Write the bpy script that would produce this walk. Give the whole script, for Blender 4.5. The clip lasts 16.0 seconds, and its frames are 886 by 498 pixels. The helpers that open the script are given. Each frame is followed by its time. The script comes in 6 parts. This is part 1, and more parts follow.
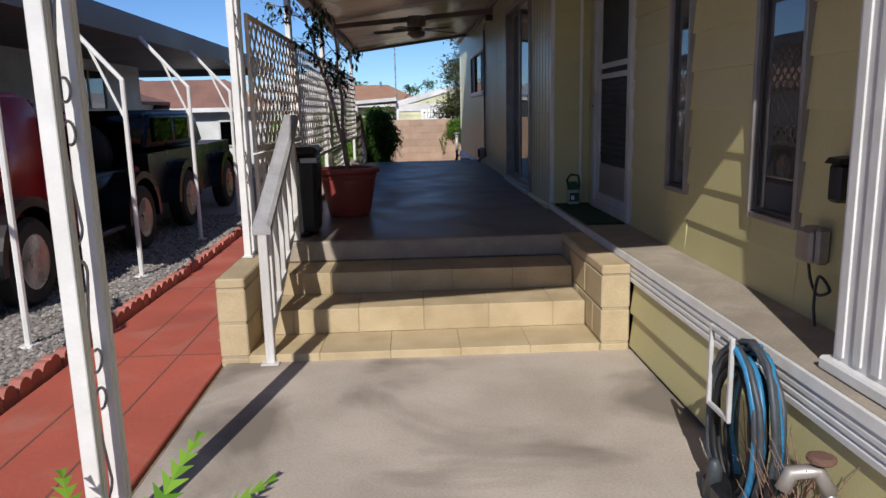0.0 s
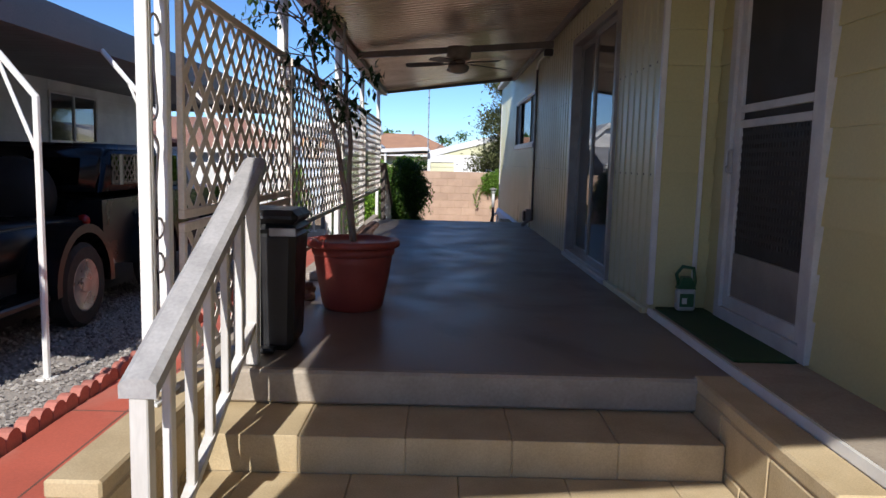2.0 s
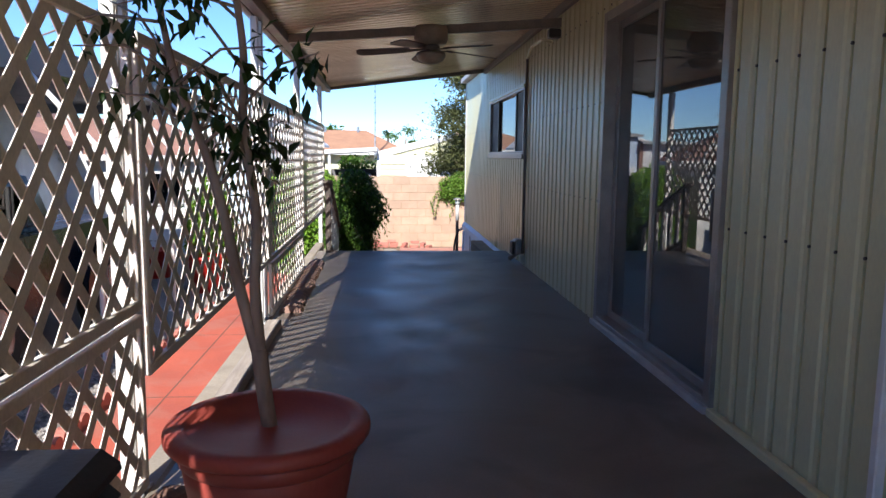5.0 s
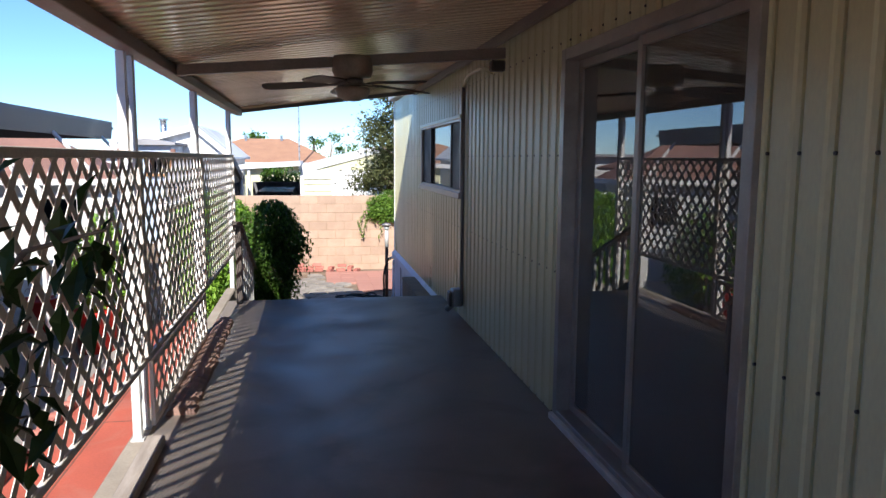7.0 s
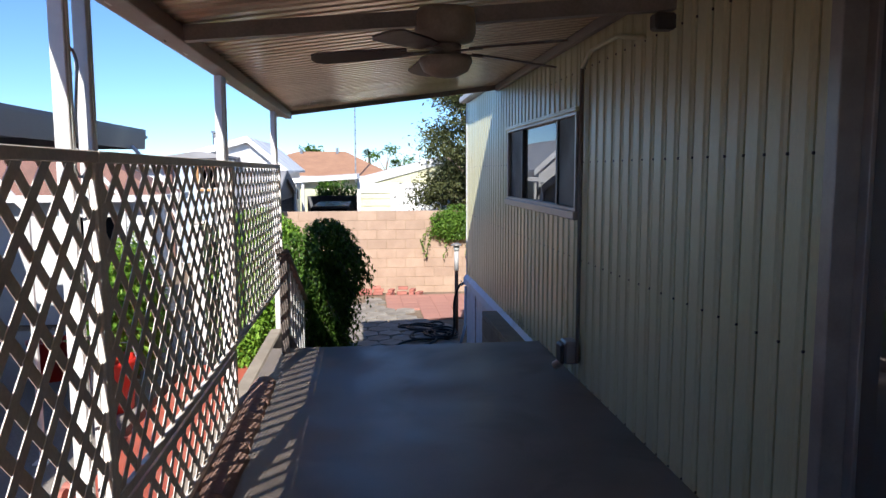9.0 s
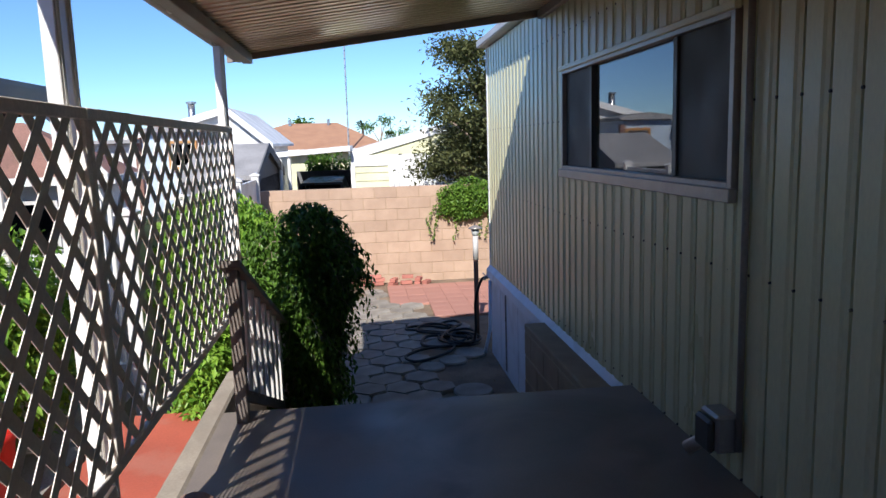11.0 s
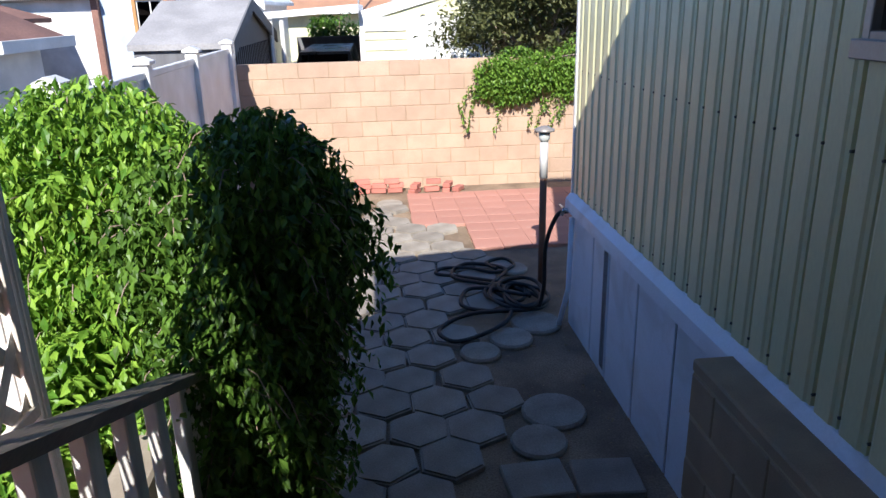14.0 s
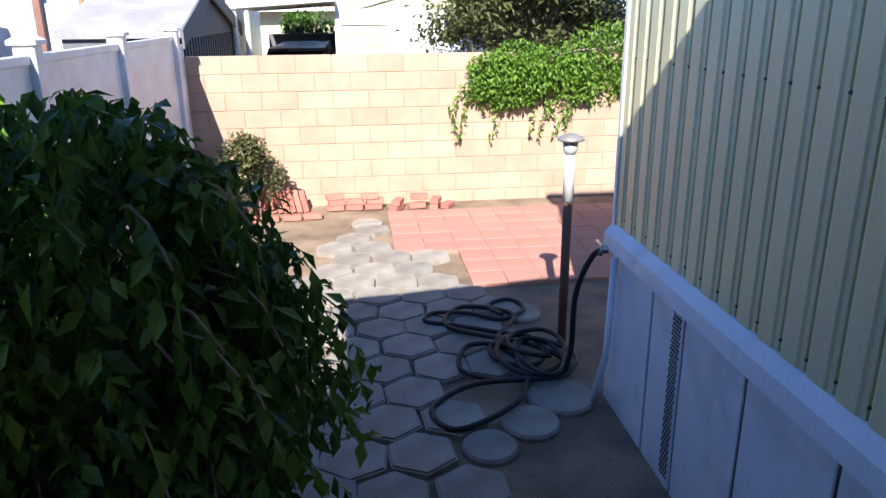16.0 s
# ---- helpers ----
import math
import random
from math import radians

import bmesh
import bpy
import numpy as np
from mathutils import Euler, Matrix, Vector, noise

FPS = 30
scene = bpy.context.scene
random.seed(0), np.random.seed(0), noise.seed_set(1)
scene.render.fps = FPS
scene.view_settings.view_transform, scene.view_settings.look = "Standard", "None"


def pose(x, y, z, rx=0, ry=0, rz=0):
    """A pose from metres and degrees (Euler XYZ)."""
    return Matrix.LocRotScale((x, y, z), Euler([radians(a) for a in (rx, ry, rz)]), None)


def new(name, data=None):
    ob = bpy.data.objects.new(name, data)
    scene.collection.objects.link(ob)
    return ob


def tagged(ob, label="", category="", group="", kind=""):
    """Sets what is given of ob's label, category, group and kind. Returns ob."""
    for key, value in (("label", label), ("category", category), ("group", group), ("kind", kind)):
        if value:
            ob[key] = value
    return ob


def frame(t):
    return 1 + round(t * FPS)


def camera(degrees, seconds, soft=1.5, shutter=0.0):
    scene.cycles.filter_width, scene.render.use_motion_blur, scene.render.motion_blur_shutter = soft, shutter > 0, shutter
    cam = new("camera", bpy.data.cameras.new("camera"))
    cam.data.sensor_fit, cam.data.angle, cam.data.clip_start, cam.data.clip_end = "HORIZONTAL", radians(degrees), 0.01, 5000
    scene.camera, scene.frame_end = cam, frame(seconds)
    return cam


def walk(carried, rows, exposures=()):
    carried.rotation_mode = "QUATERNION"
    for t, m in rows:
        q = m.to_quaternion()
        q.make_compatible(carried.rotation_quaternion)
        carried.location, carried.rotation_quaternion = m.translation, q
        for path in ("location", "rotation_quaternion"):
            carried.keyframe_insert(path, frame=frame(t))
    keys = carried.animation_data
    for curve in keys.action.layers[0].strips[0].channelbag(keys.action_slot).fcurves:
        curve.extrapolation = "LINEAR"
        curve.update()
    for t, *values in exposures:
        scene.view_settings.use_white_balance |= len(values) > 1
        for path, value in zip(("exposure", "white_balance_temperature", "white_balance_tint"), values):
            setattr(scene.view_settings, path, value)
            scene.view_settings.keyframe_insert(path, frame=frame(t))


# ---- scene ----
cam = camera(63.12, 16.0)
ROWS = [
    (0.0, 0.012, 0.174, 1.380, -2.69, -10.91, 1.28),
    (0.5, 0.036, 0.692, 1.355, 0.14, -10.87, -0.25),
    (1.0, 0.031, 1.194, 1.359, -0.96, -10.22, -0.47),
    (1.5, 0.041, 1.716, 1.361, -0.38, -8.01, -1.36),
    (2.0, -0.030, 2.241, 1.373, -0.29, -6.88, -1.48),
    (2.5, -0.035, 2.716, 1.397, -0.95, -5.81, -1.37),
    (3.0, -0.116, 3.147, 1.390, -3.56, -5.30, -2.27),
    (3.5, -0.138, 3.484, 1.388, -6.19, -5.00, -1.24),
    (6.0, -0.254, 5.149, 1.801, -3.84, -8.68, -0.29),
    (6.5, -0.195, 5.319, 1.853, -8.73, -7.55, 0.31),
    (7.0, -0.126, 5.524, 1.978, -10.33, -7.15, -0.41),
    (7.5, -0.148, 5.860, 1.962, -10.40, -6.97, -0.99),
    (8.0, -0.113, 6.276, 1.939, -8.72, -7.14, 0.33),
    (8.5, -0.117, 6.743, 1.950, -7.06, -7.24, -0.20),
    (9.0, -0.203, 7.238, 1.944, -6.12, -6.18, 0.16),
    (11.5, -0.212, 9.981, 1.871, -6.72, -9.65, 1.72),
    (12.0, -0.217, 10.534, 1.871, -7.48, -10.95, 0.68),
    (12.5, -0.192, 11.055, 1.853, -8.54, -12.38, 1.52),
    (13.0, -0.161, 11.556, 1.851, -7.96, -14.55, 1.11),
    (13.5, -0.172, 12.000, 1.812, -7.69, -16.47, 1.20),
    (14.0, -0.168, 12.483, 1.777, -5.34, -18.58, 1.28),
    (14.5, -0.194, 12.904, 1.734, -5.68, -19.86, 1.07),
    (15.0, -0.134, 13.347, 1.712, -5.89, -21.28, 1.36),
    (15.5, -0.142, 13.671, 1.601, -6.58, -20.96, -0.12),
    (16.0, -0.125, 13.948, 1.557, -6.82, -18.20, 0.50),
]
EXPOSURES = [(0.0, 0.12, 6500, 10), (0.5, 0.2, 6500, 10), (1.0, 0.25, 6500, 10), (2.0, 0.6, 6500, 10), (3.0, 1.2, 6500, 10), (3.5, 1.25, 6500, 10), (6.0, 1.25, 6500, 10), (8.0, 1.05, 6500, 10), (9.0, 1.0, 6500, 10), (11.5, 0.78, 6500, 10), (12.5, 0.75, 6500, 10), (14.0, 1.25, 6500, 10), (15.0, 1.48, 6500, 10), (16.0, 1.62, 6500, 10)]
walk(cam, [(t, pose(x, y, z, 90 + pitch, roll, yaw)) for t, x, y, z, yaw, pitch, roll in ROWS], EXPOSURES)

# ---- world and sun ----
SUN_WAY = Vector((0.27, 1.28, -1.0)).normalized()
world = bpy.data.worlds.new("sky")
scene.world = world
world.use_nodes = True
sky = world.node_tree.nodes.new("ShaderNodeTexSky")
sky.sky_type = "NISHITA"
sky.sun_disc = False
sky.sun_elevation = math.asin(-SUN_WAY.z)
sky.sun_rotation = math.atan2(-SUN_WAY.x, -SUN_WAY.y)
sky.air_density, sky.dust_density, sky.ozone_density = 0.75, 0.0, 5.0
world.node_tree.nodes["Background"].inputs[1].default_value = 0.104
haze = world.node_tree.nodes.new("ShaderNodeMix")
haze.data_type, haze.blend_type = "RGBA", "MULTIPLY"
haze.inputs[0].default_value = 1.0
haze.inputs[7].default_value = (0.68, 0.83, 1.0, 1)
world.node_tree.links.new(sky.outputs[0], haze.inputs[6])
world.node_tree.links.new(haze.outputs[2], world.node_tree.nodes["Background"].inputs[0])
sun_data = bpy.data.lights.new("sun", "SUN")
sun_data.energy, sun_data.angle, sun_data.color = 3.9, radians(0.5), (1.0, 0.97, 0.93)
sun = new("sun", sun_data)
sun.matrix_world = Matrix.Translation((0, -5, 20)) @ SUN_WAY.to_track_quat("-Z", "Y").to_matrix().to_4x4()


# ---- materials ----
def material(name, colour, rough=0.6, metal=0.0, second=None, scale=4.0, amount=0.5, grain=80.0, grain_amount=0.12, bump=0.15, vary=0.0, stretch=(1, 1, 1), coat=0.0, sheen_light=0.0, stain=None, stain_scale=1.2, stain_amount=0.0):
    m = bpy.data.materials.new(name)
    m.use_nodes = True
    nt = m.node_tree
    N, L = nt.nodes, nt.links
    b = N["Principled BSDF"]
    co = N.new("ShaderNodeTexCoord")
    mp = N.new("ShaderNodeMapping")
    mp.inputs["Scale"].default_value = stretch
    L.new(co.outputs["Object"], mp.inputs[0])
    big = N.new("ShaderNodeTexNoise")
    big.inputs["Scale"].default_value, big.inputs["Detail"].default_value = scale, 6
    L.new(mp.outputs[0], big.inputs["Vector"])
    fine = N.new("ShaderNodeTexNoise")
    fine.inputs["Scale"].default_value, fine.inputs["Detail"].default_value = grain, 4
    L.new(mp.outputs[0], fine.inputs["Vector"])
    second = second or tuple(c * 0.75 for c in colour)
    ramp = N.new("ShaderNodeValToRGB")
    ramp.color_ramp.elements[0].position, ramp.color_ramp.elements[1].position = 0.5 - 0.3 * amount, 0.5 + 0.3 * amount
    ramp.color_ramp.elements[0].color, ramp.color_ramp.elements[1].color = (*second, 1), (*colour, 1)
    L.new(big.outputs["Fac"], ramp.inputs[0])
    hsv = N.new("ShaderNodeHueSaturation")
    L.new(ramp.outputs[0], hsv.inputs["Color"])
    mr = N.new("ShaderNodeMapRange")
    mr.inputs[1].default_value, mr.inputs[2].default_value = 0.25, 0.75
    mr.inputs[3].default_value, mr.inputs[4].default_value = 1 - grain_amount, 1 + grain_amount
    L.new(fine.outputs["Fac"], mr.inputs[0])
    value = mr.outputs[0]
    if vary:
        oi = N.new("ShaderNodeObjectInfo")
        vr = N.new("ShaderNodeMapRange")
        vr.inputs[3].default_value, vr.inputs[4].default_value = 1 - vary, 1 + vary
        L.new(oi.outputs["Random"], vr.inputs[0])
        mu = N.new("ShaderNodeMath")
        mu.operation = "MULTIPLY"
        L.new(value, mu.inputs[0]), L.new(vr.outputs[0], mu.inputs[1])
        value = mu.outputs[0]
    L.new(value, hsv.inputs["Value"])
    out = hsv.outputs[0]
    if stain:
        sn = N.new("ShaderNodeTexNoise")
        sn.inputs["Scale"].default_value, sn.inputs["Detail"].default_value, sn.inputs["Distortion"].default_value = stain_scale, 5, 0.8
        L.new(co.outputs["Object"], sn.inputs["Vector"])
        sr = N.new("ShaderNodeMapRange")
        sr.inputs[1].default_value, sr.inputs[2].default_value, sr.inputs[4].default_value = 0.5, 0.64, stain_amount
        L.new(sn.outputs["Fac"], sr.inputs[0])
        mx = N.new("ShaderNodeMix")
        mx.data_type = "RGBA"
        L.new(sr.outputs[0], mx.inputs[0]), L.new(out, mx.inputs[6])
        mx.inputs[7].default_value = (*stain, 1)
        out = mx.outputs[2]
    L.new(out, b.inputs["Base Color"])
    rr = N.new("ShaderNodeMapRange")
    rr.inputs[1].default_value, rr.inputs[2].default_value = 0.3, 0.7
    rr.inputs[3].default_value, rr.inputs[4].default_value = max(0.03, rough - 0.1), min(1, rough + 0.1)
    L.new(big.outputs["Fac"], rr.inputs[0])
    L.new(rr.outputs[0], b.inputs["Roughness"])
    b.inputs["Metallic"].default_value = metal
    b.inputs["Coat Weight"].default_value = coat
    if bump:
        bp = N.new("ShaderNodeBump")
        bp.inputs["Strength"].default_value, bp.inputs["Distance"].default_value = bump, 0.004
        L.new(fine.outputs["Fac"], bp.inputs["Height"])
        L.new(bp.outputs[0], b.inputs["Normal"])
    return m


def glass(name, tint, gloss_rough=0.01, ior=1.6):
    m = bpy.data.materials.new(name)
    m.use_nodes = True
    N, L = m.node_tree.nodes, m.node_tree.links
    N.remove(N["Principled BSDF"])
    tr, gl, fr, mx = N.new("ShaderNodeBsdfTransparent"), N.new("ShaderNodeBsdfGlossy"), N.new("ShaderNodeFresnel"), N.new("ShaderNodeMixShader")
    tr.inputs[0].default_value = (*tint, 1)
    gl.inputs["Roughness"].default_value = gloss_rough
    fr.inputs["IOR"].default_value = ior
    L.new(fr.outputs[0], mx.inputs[0]), L.new(tr.outputs[0], mx.inputs[1]), L.new(gl.outputs[0], mx.inputs[2])
    L.new(mx.outputs[0], N["Material Output"].inputs[0])
    return m


def veiled(m, grey, amount):
    """Mixes an even grey diffuse veil into a pane."""
    N, L = m.node_tree.nodes, m.node_tree.links
    out = N["Material Output"]
    old = out.inputs[0].links[0].from_socket
    df, mx = N.new("ShaderNodeBsdfDiffuse"), N.new("ShaderNodeMixShader")
    df.inputs[0].default_value = (*grey, 1)
    mx.inputs[0].default_value = amount
    L.new(old, mx.inputs[1]), L.new(df.outputs[0], mx.inputs[2]), L.new(mx.outputs[0], out.inputs[0])
    return m


def leaf_material(name, dark, light, rough=0.42):
    m = bpy.data.materials.new(name)
    m.use_nodes = True
    N, L = m.node_tree.nodes, m.node_tree.links
    b = N["Principled BSDF"]
    g, ramp = N.new("ShaderNodeNewGeometry"), N.new("ShaderNodeValToRGB")
    ramp.color_ramp.elements[0].color, ramp.color_ramp.elements[1].color = (*dark, 1), (*light, 1)
    L.new(g.outputs["Random Per Island"], ramp.inputs[0])
    L.new(ramp.outputs[0], b.inputs["Base Color"])
    b.inputs["Roughness"].default_value = rough
    b.inputs["Specular IOR Level"].default_value = 0.3
    t, mx = N.new("ShaderNodeBsdfTranslucent"), N.new("ShaderNodeMixShader")
    L.new(ramp.outputs[0], t.inputs[0])
    mx.inputs[0].default_value = 0.3
    L.new(b.outputs[0], mx.inputs[1]), L.new(t.outputs[0], mx.inputs[2])
    L.new(mx.outputs[0], N["Material Output"].inputs[0])
    return m


M_SLAB = material("worn_concrete", (0.50, 0.43, 0.36), 0.75, second=(0.40, 0.34, 0.28), scale=2.2, stain=(0.19, 0.16, 0.13), stain_scale=0.95, stain_amount=0.9)
M_DECK = material("sealed_concrete", (0.25, 0.205, 0.172), 0.43, second=(0.175, 0.142, 0.118), scale=2.4, grain=120, grain_amount=0.08, bump=0.08, stain=(0.12, 0.10, 0.085), stain_scale=1.3, stain_amount=0.75)
M_KERB = material("pale_concrete", (0.40, 0.34, 0.27), 0.8, scale=3, stain=(0.26, 0.21, 0.165), stain_scale=3, stain_amount=0.5)
M_BLOCK = material("tan_block", (0.52, 0.41, 0.25), 0.8, second=(0.43, 0.33, 0.19), scale=5, grain=150, bump=0.3, vary=0.07)
M_BROWNBLOCK = material("brown_block", (0.36, 0.27, 0.18), 0.85, scale=5, grain=150, bump=0.3, vary=0.03)
M_MORTAR = material("mortar", (0.46, 0.37, 0.24), 0.9, grain=200)
M_REDPATH = material("red_painted_concrete", (0.50, 0.115, 0.07), 0.7, second=(0.40, 0.095, 0.06), scale=1.6, grain_amount=0.1, stain=(0.43, 0.2, 0.15), stain_scale=2.5, stain_amount=0.4)
M_REDBRICK = material("red_concrete_brick", (0.48, 0.19, 0.145), 0.85, second=(0.40, 0.145, 0.11), scale=6, vary=0.15, bump=0.3)
M_GRAVEL = material("gravel_stones", (0.40, 0.36, 0.32), 0.85, scale=60, amount=1.2, second=(0.2, 0.18, 0.16), grain=200, grain_amount=0.3, bump=0.6)
M_GROUND = material("packed_dirt", (0.29, 0.21, 0.14), 0.95, second=(0.15, 0.105, 0.07), scale=2.5, grain=90, grain_amount=0.35, bump=0.7)
M_WHITE = material("white_painted_metal", (0.78, 0.77, 0.74), 0.4, second=(0.70, 0.69, 0.66), scale=8, grain_amount=0.03, bump=0.03)
M_RAIL = material("weathered_white_paint", (0.66, 0.64, 0.61), 0.55, second=(0.50, 0.48, 0.45), scale=7, stretch=(1, 1, 0.2), grain_amount=0.08, vary=0.04)
M_HANDRAIL = material("grey_painted_rail", (0.42, 0.41, 0.41), 0.5, scale=9)
M_LATTICE = material("beige_lattice_paint", (0.84, 0.77, 0.70), 0.6, second=(0.76, 0.69, 0.61), scale=9, grain_amount=0.1, vary=0.08)
M_SIDING = material("olive_yellow_siding", (0.58, 0.53, 0.27), 0.5, second=(0.51, 0.46, 0.225), scale=1.2, grain_amount=0.05, bump=0.05, vary=0.03)
M_CORR = material("olive_yellow_metal", (0.68, 0.65, 0.41), 0.34, second=(0.61, 0.58, 0.345), scale=1.0, stretch=(1, 1, 0.35), grain_amount=0.05, bump=0.03, vary=0.03)
M_GREYWHITE = material("aluminium_trim", (0.60, 0.59, 0.57), 0.42, second=(0.48, 0.47, 0.46), scale=6, grain_amount=0.05, bump=0.03)
M_ROOFPAN = material("tan_metal_ceiling", (0.78, 0.63, 0.45), 0.2, second=(0.60, 0.45, 0.31), scale=1.3, stretch=(0.3, 1, 1), grain_amount=0.06, bump=0.05)
M_BEAM = material("brown_grey_beam", (0.26, 0.215, 0.19), 0.5, second=(0.2, 0.165, 0.14), scale=5)
M_ALU = material("anodised_frame", (0.40, 0.36, 0.33), 0.4, 0.5, scale=6, grain_amount=0.05, bump=0.02)
M_DARKFRAME = material("dark_frame", (0.06, 0.05, 0.045), 0.5)
M_BLACK = material("black_plastic", (0.018, 0.018, 0.02), 0.38, scale=8)
M_RUBBER = material("black_rubber", (0.02, 0.02, 0.02), 0.7, scale=20)
M_STEEL = material("brushed_steel", (0.55, 0.55, 0.55), 0.3, 0.9, scale=10, grain_amount=0.05, bump=0.02)
M_TERRA = material("terracotta_plastic", (0.37, 0.072, 0.055), 0.5, second=(0.30, 0.056, 0.044), scale=4, grain_amount=0.05)
M_SOIL = material("soil", (0.06, 0.04, 0.03), 0.95, grain=60, grain_amount=0.5, bump=1.0)
M_BARK = material("bark", (0.34, 0.26, 0.21), 0.85, second=(0.2, 0.145, 0.115), scale=14, stretch=(1, 1, 0.3), grain=60, bump=0.7)
M_TURF = material("green_turf", (0.03, 0.075, 0.02), 0.9, second=(0.02, 0.05, 0.014), scale=30, grain=300, grain_amount=0.5, bump=1.0)
M_SCREEN = material("insect_screen", (0.035, 0.03, 0.026), 0.6, grain=400, grain_amount=0.4, bump=0.3)
# near-black colour standing in for shade in rooms, holes and gaps
M_DARK = material("shade_black", (0.03, 0.027, 0.025), 0.9)
M_CURTAIN = material("grey_curtain", (0.22, 0.20, 0.19), 0.9, stretch=(1, 1, 0.1), scale=8)
M_SKIRT = material("pale_skirting", (0.72, 0.79, 0.88), 0.5, second=(0.66, 0.73, 0.82), scale=3, grain_amount=0.05, stain=(0.42, 0.43, 0.45), stain_scale=2.5, stain_amount=0.35)
M_PINKBLOCK = material("tan_wall_block", (0.45, 0.315, 0.225), 0.85, second=(0.39, 0.265, 0.185), scale=4, grain=120, grain_amount=0.12, bump=0.4, vary=0.07)
M_WALLJOINT = material("wall_joint", (0.40, 0.285, 0.18), 0.9, grain=150)
M_PAVER = material("grey_paver", (0.33, 0.295, 0.25), 0.85, second=(0.23, 0.20, 0.165), scale=5, grain=100, grain_amount=0.2, bump=0.5, vary=0.14)
M_VINYL = material("white_vinyl", (0.80, 0.78, 0.76), 0.4, scale=3, grain_amount=0.03, bump=0.02)
M_NBWALL = material("pale_grey_siding", (0.78, 0.79, 0.78), 0.6, scale=2, vary=0.03)
M_YELLOW = material("pale_yellow_siding", (0.72, 0.70, 0.46), 0.6, scale=2, vary=0.03)
M_WHITEROOF = material("white_roof", (0.80, 0.79, 0.77), 0.6, scale=1.5)
M_ORANGEROOF = material("terracotta_shingle", (0.44, 0.24, 0.14), 0.85, second=(0.37, 0.19, 0.11), scale=2, grain=40, grain_amount=0.2)
M_BROWNROOF = material("brown_shingle", (0.25, 0.13, 0.10), 0.85, scale=2, grain=40, grain_amount=0.2)
M_GREYROOF = material("grey_shingle", (0.33, 0.32, 0.32), 0.85, scale=2, grain=40, grain_amount=0.15)
M_SHED = material("grey_shed_wood", (0.16, 0.16, 0.17), 0.8, scale=3, stretch=(4, 4, 0.3))
M_CARPORT = material("dark_carport_metal", (0.16, 0.155, 0.155), 0.5, second=(0.12, 0.115, 0.115), scale=2)
M_CARBLACK = material("black_car_paint", (0.004, 0.004, 0.005), 0.3, coat=0.0, scale=2, grain_amount=0.02, bump=0.0)
M_CARRED = material("red_car_paint", (0.42, 0.010, 0.012), 0.3, coat=0.0, scale=2, grain_amount=0.02, bump=0.0)
M_CARGLASS = glass("car_glass", (0.02, 0.02, 0.022), ior=1.3)
M_PANE = veiled(glass("window_pane", (0.55, 0.55, 0.55), ior=2.7), (0.5, 0.48, 0.45), 0.10)
M_LENS = material("red_lens", (0.45, 0.02, 0.015), 0.2, coat=0.5)
# ficus leaves darkened for shade, then brightened for sun; far trees share the dark
M_LEAFSHADED = leaf_material("shaded_green_leaves", (0.025, 0.065, 0.01), (0.14, 0.27, 0.04))
M_LEAFSUNLIT = leaf_material("sunlit_green_leaves", (0.07, 0.18, 0.02), (0.28, 0.46, 0.06))
M_LEAFDULL = leaf_material("olive_leaves", (0.05, 0.06, 0.02), (0.16, 0.17, 0.065), 0.5)
M_LEAFPOT = leaf_material("dark_leaves", (0.012, 0.03, 0.008), (0.04, 0.08, 0.02))
M_BLUEHOSE = material("blue_hose", (0.03, 0.22, 0.42), 0.45, scale=10)
M_GREYHOSE = material("dark_grey_hose", (0.06, 0.07, 0.08), 0.5, scale=10)
M_BLACKHOSE = material("black_hose", (0.010, 0.011, 0.012), 0.6, scale=10)
M_REDPAVER = material("faded_red_paver", (0.45, 0.225, 0.175), 0.85, second=(0.40, 0.185, 0.14), scale=1.4, vary=0.05, bump=0.3, stain=(0.46, 0.32, 0.25), stain_scale=2.2, stain_amount=0.5)
M_PLANK = material("weathered_plank", (0.42, 0.36, 0.31), 0.8, second=(0.30, 0.25, 0.21), scale=6, stretch=(6, 0.4, 6), grain=60, bump=0.3)
M_RAILWOOD = material("dark_rail_wood", (0.20, 0.165, 0.14), 0.75, second=(0.13, 0.105, 0.09), scale=8, stretch=(3, 0.5, 3), grain=70, bump=0.3)
M_CLAY = material("faded_clay", (0.33, 0.20, 0.155), 0.8, second=(0.24, 0.14, 0.11), scale=9, vary=0.08)
M_PALEBLUE = material("pale_blue_stucco", (0.50, 0.60, 0.72), 0.8, scale=3)
M_BROWNTILE = material("brown_clay", (0.17, 0.09, 0.065), 0.75, scale=6)
M_GREENPLASTIC = material("green_plastic", (0.02, 0.10, 0.035), 0.4)
M_CLEAR = material("milky_plastic", (0.5, 0.52, 0.5), 0.35)
M_REDCAN = material("red_plastic", (0.6, 0.03, 0.02), 0.4)
M_FERN = leaf_material("fern_fronds", (0.10, 0.25, 0.02), (0.25, 0.45, 0.05))
M_TWIG = material("dry_twigs", (0.30, 0.18, 0.13), 0.9)


# ---- mesh helpers ----
def mesh_ob(name, bm, mat, smooth=False):
    me = bpy.data.meshes.new(name)
    bmesh.ops.recalc_face_normals(bm, faces=bm.faces)
    if smooth:
        for f in bm.faces:
            f.smooth = True
    bm.to_mesh(me)
    bm.free()
    me.materials.append(mat)
    return new(name, me)


def part(name, bm, mat, parent, label="", smooth=False):
    ob = mesh_ob(name, bm, mat, smooth)
    ob.parent = parent
    if label:
        tagged(ob, label)
    return ob


def thing(name, label, category, at=(0, 0, 0), group="", kind=""):
    ob = new(name)
    ob.location = at
    ob.empty_display_size = 0.1
    return tagged(ob, label, category, group, kind)


